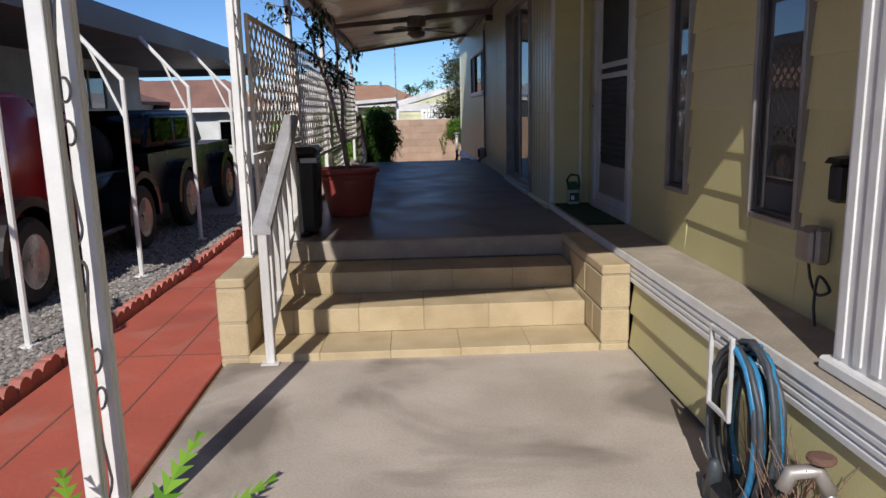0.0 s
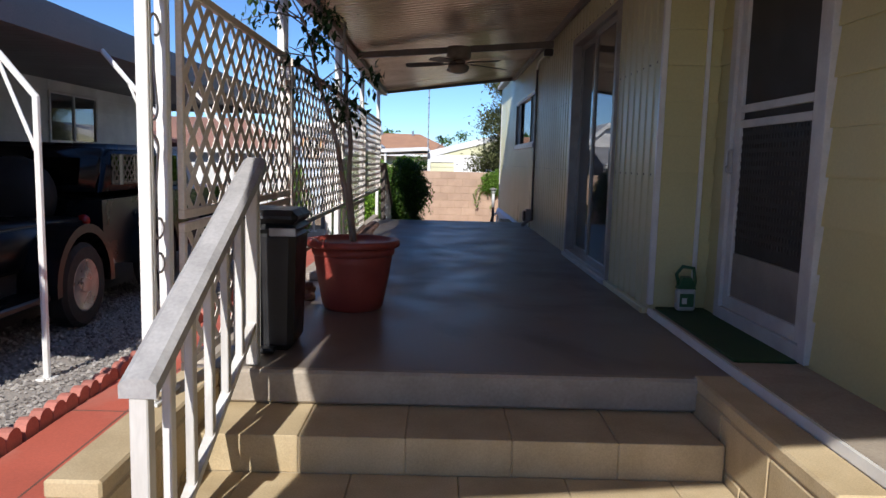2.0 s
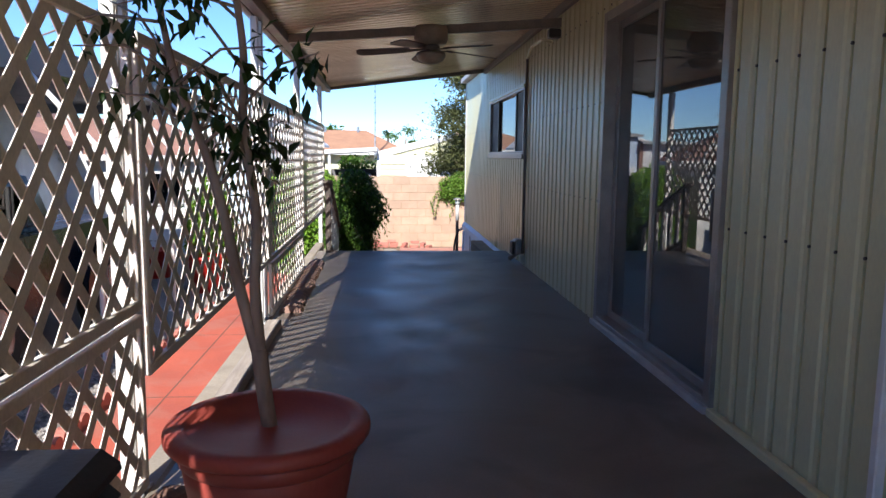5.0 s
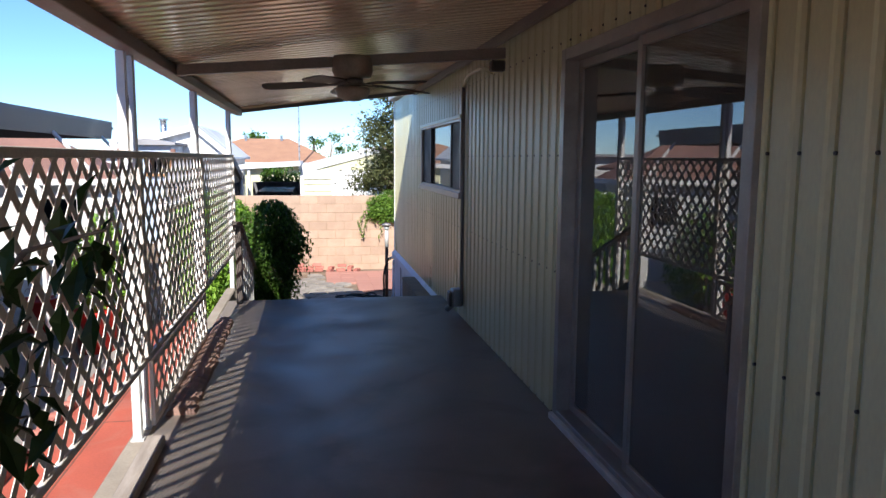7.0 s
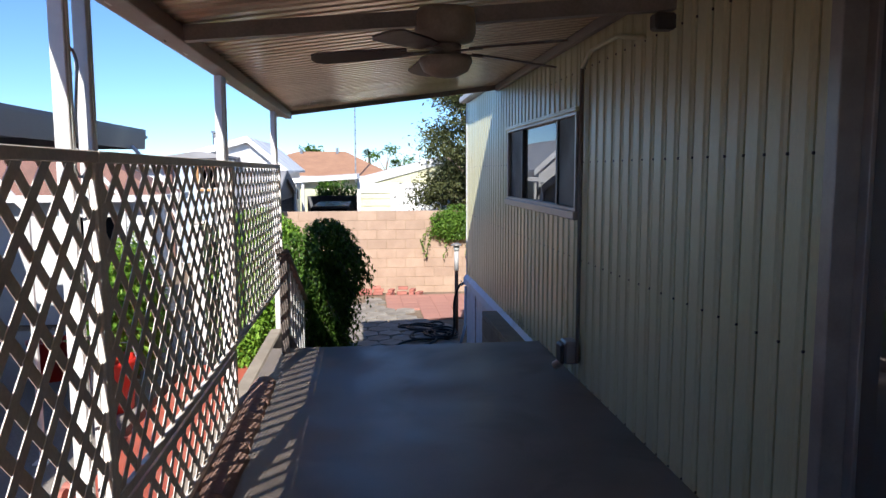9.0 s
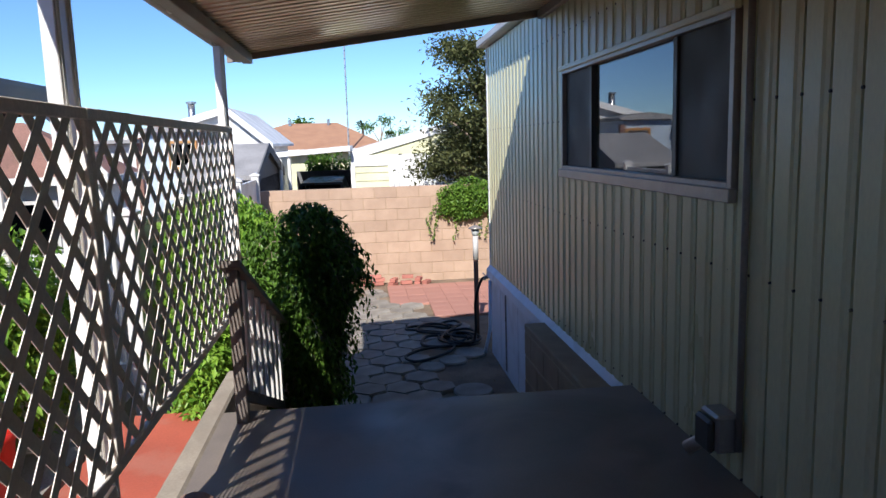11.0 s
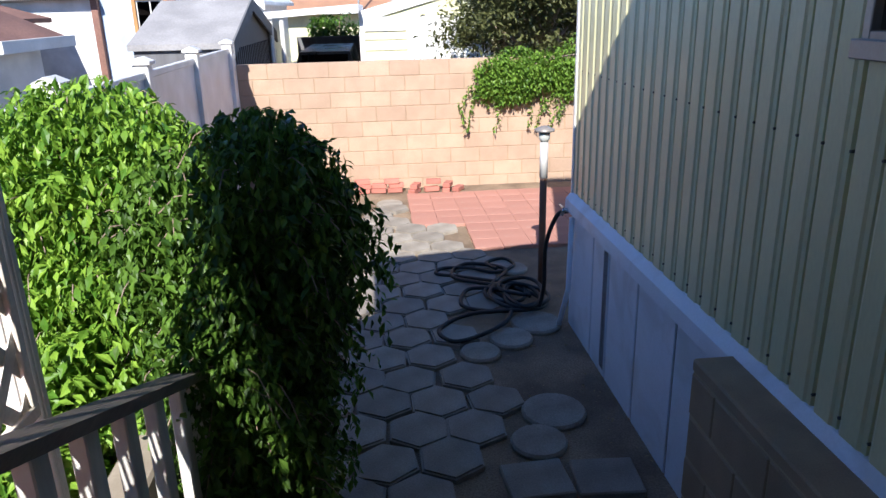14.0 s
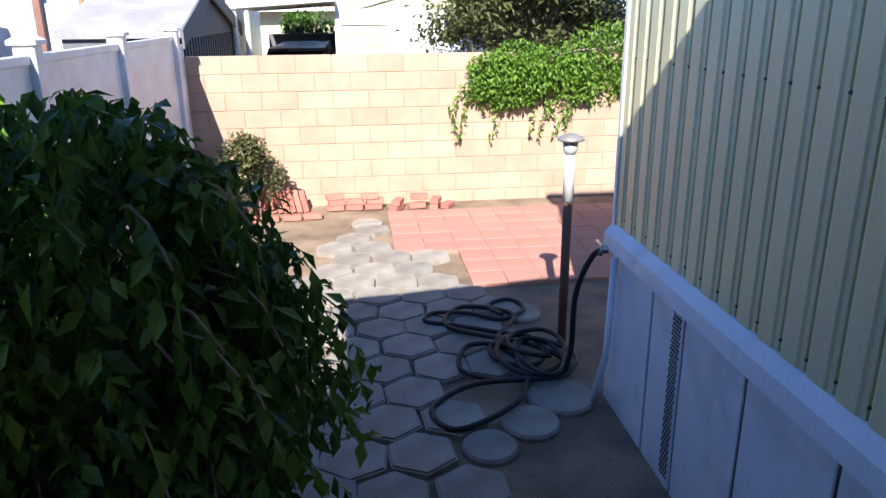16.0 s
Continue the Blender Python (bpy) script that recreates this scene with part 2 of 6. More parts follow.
def box(x0, x1, y0, y1, z0, z1, bevel=0.0, bm=None):
    own = bmesh.new()
    bmesh.ops.create_cube(own, size=1)
    bmesh.ops.scale(own, vec=(x1 - x0, y1 - y0, z1 - z0), verts=own.verts)
    bmesh.ops.translate(own, vec=((x0 + x1) / 2, (y0 + y1) / 2, (z0 + z1) / 2), verts=own.verts)
    if bevel:
        bmesh.ops.bevel(own, geom=list(own.edges), offset=bevel, segments=1, affect="EDGES")
    if bm is None:
        return own
    return join(bm, own)


def join(bm, own):
    me = bpy.data.meshes.new("scrap")
    own.to_mesh(me)
    own.free()
    bm.from_mesh(me)
    bpy.data.meshes.remove(me)
    return bm


def prism(points, axis, a, b, bm=None):
    """A flat outline pulled along an axis: points are the two other coordinates in order."""
    bm = bm or bmesh.new()

    def at(p, w):
        return {"x": (w, p[0], p[1]), "y": (p[0], w, p[1]), "z": (p[0], p[1], w)}[axis]

    lo = [bm.verts.new(at(p, a)) for p in points]
    hi = [bm.verts.new(at(p, b)) for p in points]
    n = len(points)
    bm.faces.new(lo), bm.faces.new(hi[::-1])
    for i in range(n):
        bm.faces.new((lo[i], lo[(i + 1) % n], hi[(i + 1) % n], hi[i]))
    return bm


def tube(path, r, bm=None, n=8, closed=False, ends=None):
    """A round bar along a path; r is one radius or one for each point."""
    bm = bm or bmesh.new()
    pts = [Vector(p) for p in path]
    rs = r if isinstance(r, (list, tuple)) else [r] * len(pts)
    rings, side = [], None
    for i, p in enumerate(pts):
        if closed:
            way = (pts[(i + 1) % len(pts)] - pts[i - 1]).normalized()
        else:
            way = (pts[min(i + 1, len(pts) - 1)] - pts[max(i - 1, 0)]).normalized()
        if side is None:
            side = way.orthogonal().normalized()
        side = (side - way * side.dot(way)).normalized()
        up = way.cross(side)
        rings.append([bm.verts.new(p + rs[i] * (math.cos(a) * side + math.sin(a) * up)) for a in (2 * math.pi * k / n for k in range(n))])
    m = len(rings)
    for i in range(m if closed else m - 1):
        a, b = rings[i], rings[(i + 1) % m]
        for k in range(n):
            bm.faces.new((a[k], a[(k + 1) % n], b[(k + 1) % n], b[k]))
    if not closed:
        bm.faces.new(rings[0][::-1]), bm.faces.new(rings[-1])
    return bm


def lathe(profile, bm=None, n=32, centre=(0, 0, 0)):
    bm = bm or bmesh.new()
    rings = [[bm.verts.new((centre[0] + r * math.cos(2 * math.pi * k / n), centre[1] + r * math.sin(2 * math.pi * k / n), centre[2] + z)) for k in range(n)] for r, z in profile]
    for a, b in zip(rings, rings[1:]):
        for k in range(n):
            bm.faces.new((a[k], a[(k + 1) % n], b[(k + 1) % n], b[k]))
    bm.faces.new(rings[0][::-1]), bm.faces.new(rings[-1])
    return bm


def leaves(name, centres, size, mat, droop=0.6, spread=1.0, seed=1):
    """One mesh of many small folded leaves, one at each centre."""
    rng = np.random.default_rng(seed)
    c = np.asarray(centres, float)
    n = len(c)
    a = rng.uniform(0, 2 * np.pi, n)
    d = rng.normal(-droop, 0.45, n)
    way = np.stack([np.cos(a) * np.cos(d), np.sin(a) * np.cos(d), np.sin(d)], 1)
    flat = np.stack([-np.sin(a), np.cos(a), rng.normal(0, 0.5 * spread, n)], 1)
    flat /= np.linalg.norm(flat, axis=1)[:, None]
    up = np.cross(way, flat)
    s = (size * rng.uniform(0.65, 1.3, n))[:, None]
    base, tip = c, c + way * s - up * s * 0.12
    mid = c + way * s * 0.5
    left, right = mid + flat * s * 0.24 + up * s * 0.07, mid - flat * s * 0.24 + up * s * 0.07
    v = np.stack([base, left, tip, right, mid], 1).reshape(-1, 3)
    k = (np.arange(n) * 5)[:, None]
    f = np.concatenate([k + [0, 4, 1], k + [1, 4, 2], k + [0, 3, 4], k + [3, 2, 4]])
    me = bpy.data.meshes.new(name)
    me.from_pydata(v.tolist(), [], f.tolist())
    me.materials.append(mat)
    return new(name, me)


def structure(name, bm, mat, label="", category=""):
    return tagged(mesh_ob(name, bm, mat), label, category, kind="structure")


# ---- ground ----
DECK, BACK, WALL = 0.49, -0.60, 1.27
FRONT_X = 1.60          # the set-back front wall of the home


def ground_z(y):
    k = min(1, max(0, (y - 12.0) / 2.5))
    return -0.03 + (BACK - 0.02 + 0.03) * k * k * (3 - 2 * k)


def build_ground():
    bm = bmesh.new()
    xs = [-600, -200, -60, -20] + [-10 + i for i in range(21)] + [20, 60, 200, 600]
    ys = [-600, -200, -60, -20, -8] + [-4 + 0.5 * i for i in range(70)] + [36, 45, 70, 140, 300, 800]
    grid = [[bm.verts.new((x, y, ground_z(y))) for x in xs] for y in ys]
    for a, b in zip(grid, grid[1:]):
        for i in range(len(xs) - 1):
            bm.faces.new((a[i], a[i + 1], b[i + 1], b[i]))
    return structure("ground", bm, M_GROUND, "bare packed brown dirt around the home", "ground")


ground = build_ground()
slab = structure("pavement_front", box(-1.06, 1.27, -3.0, 4.12, -0.3, 0.0, 0.008), M_SLAB, "stained tan concrete slab before the steps", "pavement")
red_path = structure("pavement_red", box(-1.98, -1.145, 13.2, 14.6, -0.75, -0.004, 0.006, box(-1.98, -1.094, -3.0, 13.2, -0.75, -0.004, 0.006)), M_REDPATH, "red painted concrete path beside the deck", "pavement")
gravel = structure("gravel_bed", box(-6.2, -2.06, -3.0, 16.5, -0.3, -0.012), M_GRAVEL, "grey gravel of the neighbouring carport", "gravel")

# ---- deck and steps ----
deck = structure("floor", box(-1.08, WALL, 5.2, 13.2, -0.7, DECK, 0.012), M_DECK, "dark sealed concrete deck with faint stains", "floor")
kerb = structure("trim_kerb", box(-1.09, -0.985, 5.25, 13.9, -0.7, DECK + 0.012, 0.012), M_KERB, "pale concrete kerb along the deck edge", "kerb")

STEP_Y, STEP_Z = (4.10, 4.465, 4.83, 5.205), (0.045, 0.20, 0.345, DECK)
front_steps = tagged(thing("front_steps", "three wide tan concrete block steps up to the deck", "steps"), kind="structure")
core = bmesh.new()
for i in range(3):
    box(-0.93, 1.07, STEP_Y[i] + 0.006, STEP_Y[i + 1] + 0.02, -0.2, STEP_Z[i] - 0.006, bm=core)
part("core", core, M_MORTAR, front_steps, "pale mortar")
rng = random.Random(4)
for i in range(3):
    low = STEP_Z[i - 1] + 0.002 if i else -0.03
    x, k = -0.93 - 0.2 * (i % 2), 0
    while x < 1.07:
        a, b = max(x, -0.93), min(x + 0.398, 1.07)
        if b - a > 0.03:
            y1 = STEP_Y[i + 1] + 0.004
            part("block", box(a + 0.001, b - 0.001, STEP_Y[i] + rng.uniform(0, 0.002), y1, low, STEP_Z[i] + rng.uniform(-0.001, 0.001), 0.003), M_BLOCK, front_steps)
        x += 0.40
structure("trim_deck_nose", box(-0.93, 1.25, 5.17, 5.23, DECK - 0.14, DECK + 0.003, 0.012), M_KERB, "worn concrete nosing at the deck edge", "step edge")


def pier(name, x0, x1, y0, y1, z0, z1, mat, label, cap=0.06):
    """A low wall of blocks with a flat cap."""
    p = tagged(thing(name, label, "pier"), kind="structure")
    part("core", box(x0 + 0.006, x1 - 0.006, y0 + 0.006, y1 - 0.006, z0, z1 - 0.01), M_MORTAR, p)
    z, row = z1 - cap, 0
    part("cap", box(x0, x1, y0, y1, z + 0.004, z1, 0.008), mat, p)
    while z > z0 + 0.02:
        lo = max(z0, z - 0.195)
        y = y0 - (0.2 if row % 2 else 0)
        while y < y1:
            a, b = max(y, y0), min(y + 0.4, y1)
            if b - a > 0.02:
                part("block", box(x0, x1, a + 0.003, b - 0.003, lo + 0.003, z - 0.002, 0.007), mat, p)
            y += 0.4
        z, row = z - 0.2, row + 1
    return p


pier("step_pier", -1.09, -0.93, 4.12, 5.22, -0.03, 0.485, M_BLOCK, "tan block pier flanking the steps on the path side")
pier("step_pier", 1.075, 1.24, 4.10, 5.22, -0.03, 0.50, M_BLOCK, "tan block pier flanking the steps beside the ledge")

# back steps, going down to the yard
back_steps = tagged(thing("back_steps", "shaded concrete steps down to the back yard", "steps"), kind="structure")
for i in range(5):
    z = DECK - 0.18 * (i + 1)
    part("step", box(-0.98, 1.06, 13.19 + 0.30 * i, 13.2 + 0.30 * (i + 1), BACK - 0.15, z, 0.01), M_DECK if i < 2 else M_BROWNBLOCK, back_steps)
pier("back_pier", 1.06, 1.24, 13.21, 15.02, BACK - 0.1, 0.40, M_BROWNBLOCK, "brown block wall beside the back steps against the home")
structure("trim_back_kerb", box(-1.14, -0.985, 13.22, 14.9, BACK - 0.15, 0.30, 0.012), M_KERB, "pale concrete kerb beside the back steps", "kerb")

# ---- the home: long wall with vertical ribs ----
SLIDER = (7.64, 9.34, 0.52, 2.52)
WINDOW = (12.12, 14.54, 1.65, 2.36)
Y0, Y1, Z0, Z1 = 6.53, 17.65, 0.36, 2.90
RIB = 0.1485
wall = tagged(thing("wall_east", "olive yellow ribbed metal wall of a mobile home", "wall"), kind="structure")


def holes(y0, y1, z0, z1, openings):
    """The rectangles left of y0..y1 by z0..z1 around the openings."""
    out, cuts = [], sorted({y0, y1, *[v for o in openings for v in o[:2] if y0 < v < y1]})
    for a, b in zip(cuts, cuts[1:]):
        z = z0
        for o in sorted((o for o in openings if o[0] < (a + b) / 2 < o[1]), key=lambda o: o[2]):
            if o[2] > z:
                out.append((a, b, z, o[2]))
            z = o[3]
        if z < z1:
            out.append((a, b, z, z1))
    return out


core = bmesh.new()
for a, b, lo, hi in holes(Y0, Y1, Z0, Z1, [SLIDER, WINDOW]):
    box(WALL + 0.02, WALL + 0.14, a, b, lo, hi, bm=core)
part("core", core, M_CORR, wall)
y = Y0
while y < Y1 - 0.01:
    e = min(y + RIB, Y1)
    for a, b, lo, hi in holes(y, e, Z0, Z1, [SLIDER, WINDOW]):
        if b - a < 0.03:
            continue
        w = b - a
        pts = [(WALL + 0.02, a), (WALL, a + 0.002), (WALL - 0.002, a + w * 0.16), (WALL - 0.009, a + w * 0.23), (WALL - 0.009, a + w * 0.80), (WALL - 0.002, a + w * 0.87), (WALL, b - 0.012), (WALL + 0.018, b - 0.010), (WALL + 0.018, b - 0.001), (WALL + 0.02, b)]
        part("panel", prism(pts, "z", lo, hi), M_CORR, wall)
    y = e
rivets = bmesh.new()
for z in (0.49, 1.33, 2.0, 2.62):
    k = Y0 + RIB * 0.93
    while k < Y1:
        if not any(o[0] - 0.02 < k < o[1] + 0.02 and o[2] < z < o[3] for o in (SLIDER, WINDOW)):
            tube([(WALL - 0.008, k, z), (WALL + 0.01, k, z)], 0.006, rivets, 6)
        k += RIB
tagged(part("rivets", rivets, M_DARKFRAME, wall), kind="stuff")
structure("wall_north", box(WALL + 0.02, 7.0, Y1 - 0.14, Y1, BACK - 0.1, Z1), M_CORR, "end wall of the mobile home", "wall")
structure("wall_far_side", box(6.9, 7.0, -4.0, Y1 - 0.14, -0.3, Z1), M_CORR, "far wall of the mobile home", "wall")
structure("wall_south", box(FRONT_X + 0.12, 6.9, -4.0, -3.9, -0.3, Z1), M_SIDING, "front end wall of the mobile home", "wall")
structure("roof", box(FRONT_X - 0.1, 7.1, -4.1, Y0, Z1 + 0.13, Z1 + 0.19), M_WHITEROOF, "white roof of the mobile home", "roof")
structure("roof_rear", box(WALL - 0.10, 7.1, Y0 + 0.005, Y1 + 0.14, Z1 + 0.02, Z1 + 0.10, 0.01), M_WHITEROOF, "white roof of the mobile home with a thin edge", "roof")
structure("trim_corner", box(WALL - 0.018, WALL + 0.03, Y1 - 0.03, Y1 + 0.012, Z0 + 0.05, Z1, 0.004), M_WHITE, "white metal corner strip", "trim")
structure("trim_alcove", box(WALL - 0.022, WALL + 0.012, Y0 - 0.014, Y0 + 0.02, DECK + 0.06, Z1, 0.004), M_WHITE, "white metal corner strip", "trim")
structure("baseboard", box(WALL - 0.05, WALL - 0.016, Y0 + 0.02, SLIDER[0] - 0.06, DECK - 0.01, DECK + 0.035, 0.004), M_CORR, "olive foot strip", "trim")
# a rain pipe beside the window with its box near the floor
pipe = thing("conduit", "olive painted conduit down the ribbed wall", "pipe")
part("tube", tube([(WALL - 0.03, 12.0, 2.62), (WALL - 0.03, 12.0, 0.62)], 0.014), M_BEAM, pipe, smooth=True)
part("bend", tube([(WALL - 0.03, 12.0, 2.62), (WALL - 0.035, 11.8, 2.70), (WALL - 0.04, 11.3, 2.70), (WALL - 0.04, 10.9, 2.62)], 0.014), M_CORR, pipe, smooth=True)
jb = thing("outlet_box", "grey weatherproof outlet box low on the ribbed wall", "outlet")
part("body", box(WALL - 0.11, WALL - 0.01, 12.02, 12.17, 0.60, 0.76, 0.012), M_ALU, jb)
part("cover", box(WALL - 0.14, WALL - 0.108, 12.03, 12.16, 0.60, 0.74, 0.012), M_DARKFRAME, jb)
part("knob", tube([(WALL - 0.06, 12.20, 0.60), (WALL - 0.12, 12.26, 0.53)], 0.03), M_ALU, jb, smooth=True)

# ---- skirting of the rear half ----
skirt = tagged(thing("skirting", "pale blue-white metal skirting panels under the home", "skirting"), kind="structure")
edges = [13.2, 13.9, 14.6, 15.12, 15.64, 16.18, 16.70, 17.05, 17.64]
for a, b in zip(edges, edges[1:]):
    part("panel", box(WALL - 0.012, WALL + 0.02, a + 0.010, b - 0.010, BACK - 0.1, 0.30, 0.004), M_SKIRT, skirt)
    part("seam", box(WALL - 0.004, WALL + 0.018, b - 0.012, b + 0.012, BACK - 0.1, 0.30), M_GREYHOSE, skirt)
# raised dark marks paint the shade inside the vent holes
vent = bmesh.new()
for i in range(46):
    for j in range(4):
        box(WALL - 0.0155, WALL - 0.0125, 16.725 + 0.022 * j + 0.008 * (i % 2), 16.737 + 0.022 * j + 0.008 * (i % 2), BACK + 0.03 + 0.0185 * i, BACK + 0.041 + 0.0185 * i, bm=vent)
part("vent_holes", vent, M_DARK, skirt, "dark marks standing in for shaded vent holes")
part("ledge", prism([(WALL - 0.01, 0.44), (WALL - 0.055, 0.39), (WALL - 0.06, 0.31), (WALL - 0.012, 0.29), (WALL + 0.02, 0.29), (WALL + 0.02, 0.44)], "y", 13.2, 17.66), M_SKIRT, skirt, "folded pale metal ledge")
# added near-black sheet: shade under the home put into its colour
structure("wall_shade_backing", box(WALL + 0.025, WALL + 0.1, 5.3, 17.6, BACK - 0.1, 0.34), M_DARK, "near-black sheet added for the shade under the home", "wall")


# ---- windows and doors ----
def window_pane(parent, x, y0, y1, z0, z1):
    p = part("pane", box(x, x + 0.005, y0, y1, z0, z1), M_PANE, parent)
    p.visible_shadow = False
    return p


def bars(x0, x1, y0, y1, z0, z1, w, bm=None):
    bm = bm or bmesh.new()
    box(x0, x1, y0, y0 + w, z0, z1, 0.003, bm), box(x0, x1, y1 - w, y1, z0, z1, 0.003, bm)
    box(x0, x1, y0 + w, y1 - w, z0, z0 + w, 0.003, bm), box(x0, x1, y0 + w, y1 - w, z1 - w, z1, 0.003, bm)
    return bm


slider = tagged(thing("door_1", "closed sliding glass patio door in an aluminium frame", "sliding door"), kind="structure")
a, b, lo, hi = SLIDER
part("frame", bars(WALL - 0.035, WALL + 0.10, a - 0.05, b + 0.05, lo - 0.03, hi + 0.05, 0.062), M_ALU, slider)
part("track", box(WALL - 0.06, WALL + 0.02, a - 0.05, b + 0.05, DECK - 0.005, lo + 0.004, 0.004), M_GREYWHITE, slider)
mid = (a + b) / 2
for nm, x, y0, y1 in (("sash", WALL + 0.002, a + 0.012, mid + 0.03), ("sash", WALL + 0.045, mid - 0.03, b - 0.012)):
    s = part(nm, bars(x, x + 0.035, y0, y1, lo + 0.032, hi - 0.012, 0.045), M_ALU, slider)
    p = window_pane(s, x + 0.015, y0 + 0.046, y1 - 0.046, lo + 0.078, hi - 0.058)
part("handle", box(WALL - 0.035, WALL + 0.003, a + 0.02, a + 0.045, 1.26, 1.50, 0.006), M_DARKFRAME, slider, "dark pull handle")
curtain = bmesh.new()
pts = [(WALL + 0.22 + 0.025 * math.sin(i * 0.9), a + 0.05 + i * 0.01) for i in range(46)]
pts += [(x + 0.006, y) for x, y in reversed(pts)]
prism(pts, "z", 0.501, hi - 0.05, curtain)
tagged(mesh_ob("curtain", curtain, M_CURTAIN), "grey folded curtain behind the sliding door", "curtain")
# added room surfaces, the dimness indoors put into their near-black colour
structure("wall_room_back", box(WALL + 1.6, WALL + 1.7, 6.6, 17.5, 0.4, 2.9), M_DARK, "room wall added behind the glass, coloured near-black for the unlit room", "wall")
structure("floor_room", box(WALL + 0.15, WALL + 1.6, 6.6, 17.5, 0.40, 0.50), M_DARK, "room floor added behind the glass, coloured near-black for the unlit room", "floor")

win = tagged(thing("window_1", "three-light sliding window with dark frame in the ribbed wall", "window"), kind="structure")
a, b, lo, hi = WINDOW
part("window_frame", bars(WALL - 0.03, WALL + 0.08, a, b, lo, hi, 0.035), M_ALU, win)
part("window_sill", box(WALL - 0.05, WALL - 0.012, a - 0.02, b + 0.02, lo - 0.045, lo + 0.012, 0.004), M_ALU, win)
part("head_flashing", box(WALL - 0.045, WALL - 0.014, a - 0.02, b + 0.02, hi - 0.012, hi + 0.02, 0.004), M_CORR, win)
for y in (12.69, 13.93):
    part("mullion", box(WALL - 0.012, WALL + 0.05, y - 0.022, y + 0.022, lo + 0.036, hi - 0.036, 0.003), M_DARKFRAME, win)
part("screen", box(WALL + 0.0, WALL + 0.006, a + 0.036, 12.667, lo + 0.036, hi - 0.036), M_SCREEN, win, "dark insect screen")
part("screen", box(WALL + 0.0, WALL + 0.006, 13.953, b - 0.036, lo + 0.036, hi - 0.036), M_SCREEN, win, "dark insect screen")
window_pane(win, WALL + 0.015, 12.713, 13.907, lo + 0.036, hi - 0.036)
part("blind", box(WALL + 0.09, WALL + 0.10, 12.6, 13.95, lo + 0.01, hi - 0.01), M_CURTAIN, win, "closed grey blind behind the glass")

# ---- the home: set-back front wall with lapped boards ----
DOOR = (5.31, 6.25, 0.58, 2.55)
WIN_A, WIN_B = (4.21, 4.54, 0.875, 2.35), (3.01, 3.44, 0.865, 2.35)
front = tagged(thing("wall_front", "olive yellow lapped siding wall", "wall"), kind="structure")
core = bmesh.new()
for a, b, lo, hi in holes(-4.0, 6.7, 0.3, Z1 + 0.12, [DOOR, WIN_A, WIN_B]):
    box(FRONT_X + 0.02, FRONT_X + 0.12, a, b, lo, hi, bm=core)
part("core", core, M_SIDING, front)


def lap(parent, y0, y1, z0, z1, x):
    pts = [(x - 0.016, z0), (x - 0.016, z0 + 0.012), (x - 0.002, z1), (x + 0.02, z1), (x + 0.02, z0)]
    return part("board", prism(pts, "y", y0, y1), M_SIDING, parent)


z = 0.53
while z < Z1:
    e = min(z + 0.205, Z1)
    for a, b, lo, hi in holes(-4.0, 6.51, z, e, [DOOR, WIN_A, WIN_B]):
        lap(front, a, b, lo, hi, FRONT_X)
    z = e
alcove = tagged(thing("wall_alcove", "olive yellow lapped siding return wall beside the screen door", "wall"), kind="structure")
z = 0.53
while z < Z1:
    e = min(z + 0.205, Z1)
    pts = [(Y0 - 0.016, z), (Y0 - 0.016, z + 0.012), (Y0 - 0.002, e), (Y0 + 0.0, e), (Y0 + 0.0, z)]
    part("board", prism(pts, "x", WALL + 0.012, FRONT_X), M_SIDING, alcove)
    z = e
part("corner_strip", box(1.50, 1.525, Y0 - 0.03, Y0 - 0.012, DECK + 0.08, Z1, 0.003), M_WHITE, alcove, "white joint strip")


def front_window(name, o, label):
    a, b, lo, hi = o
    w = tagged(thing(name, label, "window"), kind="structure")
    part("window_frame", bars(FRONT_X - 0.035, FRONT_X + 0.08, a, b, lo, hi, 0.026), M_ALU, w)
    part("sash", bars(FRONT_X - 0.012, FRONT_X + 0.02, a + 0.027, b - 0.027, lo + 0.027, hi - 0.027, 0.02), M_DARKFRAME, w, "dark inner sash")
    window_pane(w, FRONT_X + 0.002, a + 0.048, b - 0.048, lo + 0.048, hi - 0.048)
    part("blind", box(FRONT_X + 0.06, FRONT_X + 0.07, a + 0.041, b - 0.041, lo + 0.041, hi - 0.041), M_CURTAIN, w, "grey drawn blind")
    return w


front_window("window_2", WIN_A, "tall narrow window with a drawn blind in lapped siding")
front_window("window_3", WIN_B, "tall narrow window with a pale frame in lapped siding")
sd = tagged(thing("door_2", "closed metal screen door with dark mesh", "screen door"), kind="structure")
a, b, lo, hi = DOOR
part("frame", bars(FRONT_X - 0.04, FRONT_X + 0.1, a - 0.05, b + 0.05, lo - 0.04, hi + 0.05, 0.07), M_GREYWHITE, sd)
part("leaf", bars(FRONT_X - 0.02, FRONT_X + 0.02, a + 0.022, b - 0.022, lo + 0.032, hi - 0.022, 0.07), M_GREYWHITE, sd)
part("cross_bar", box(FRONT_X - 0.02, FRONT_X + 0.02, a + 0.093, b - 0.093, 1.595, 1.635, 0.003), M_GREYWHITE, sd)
part("cross_bar", box(FRONT_X - 0.02, FRONT_X + 0.02, a + 0.093, b - 0.093, 1.675, 1.715, 0.003), M_GREYWHITE, sd)
part("kick_panel", box(FRONT_X - 0.008, FRONT_X + 0.012, a + 0.093, b - 0.093, lo + 0.103, 0.92), M_ALU, sd, "plain metal kick panel")
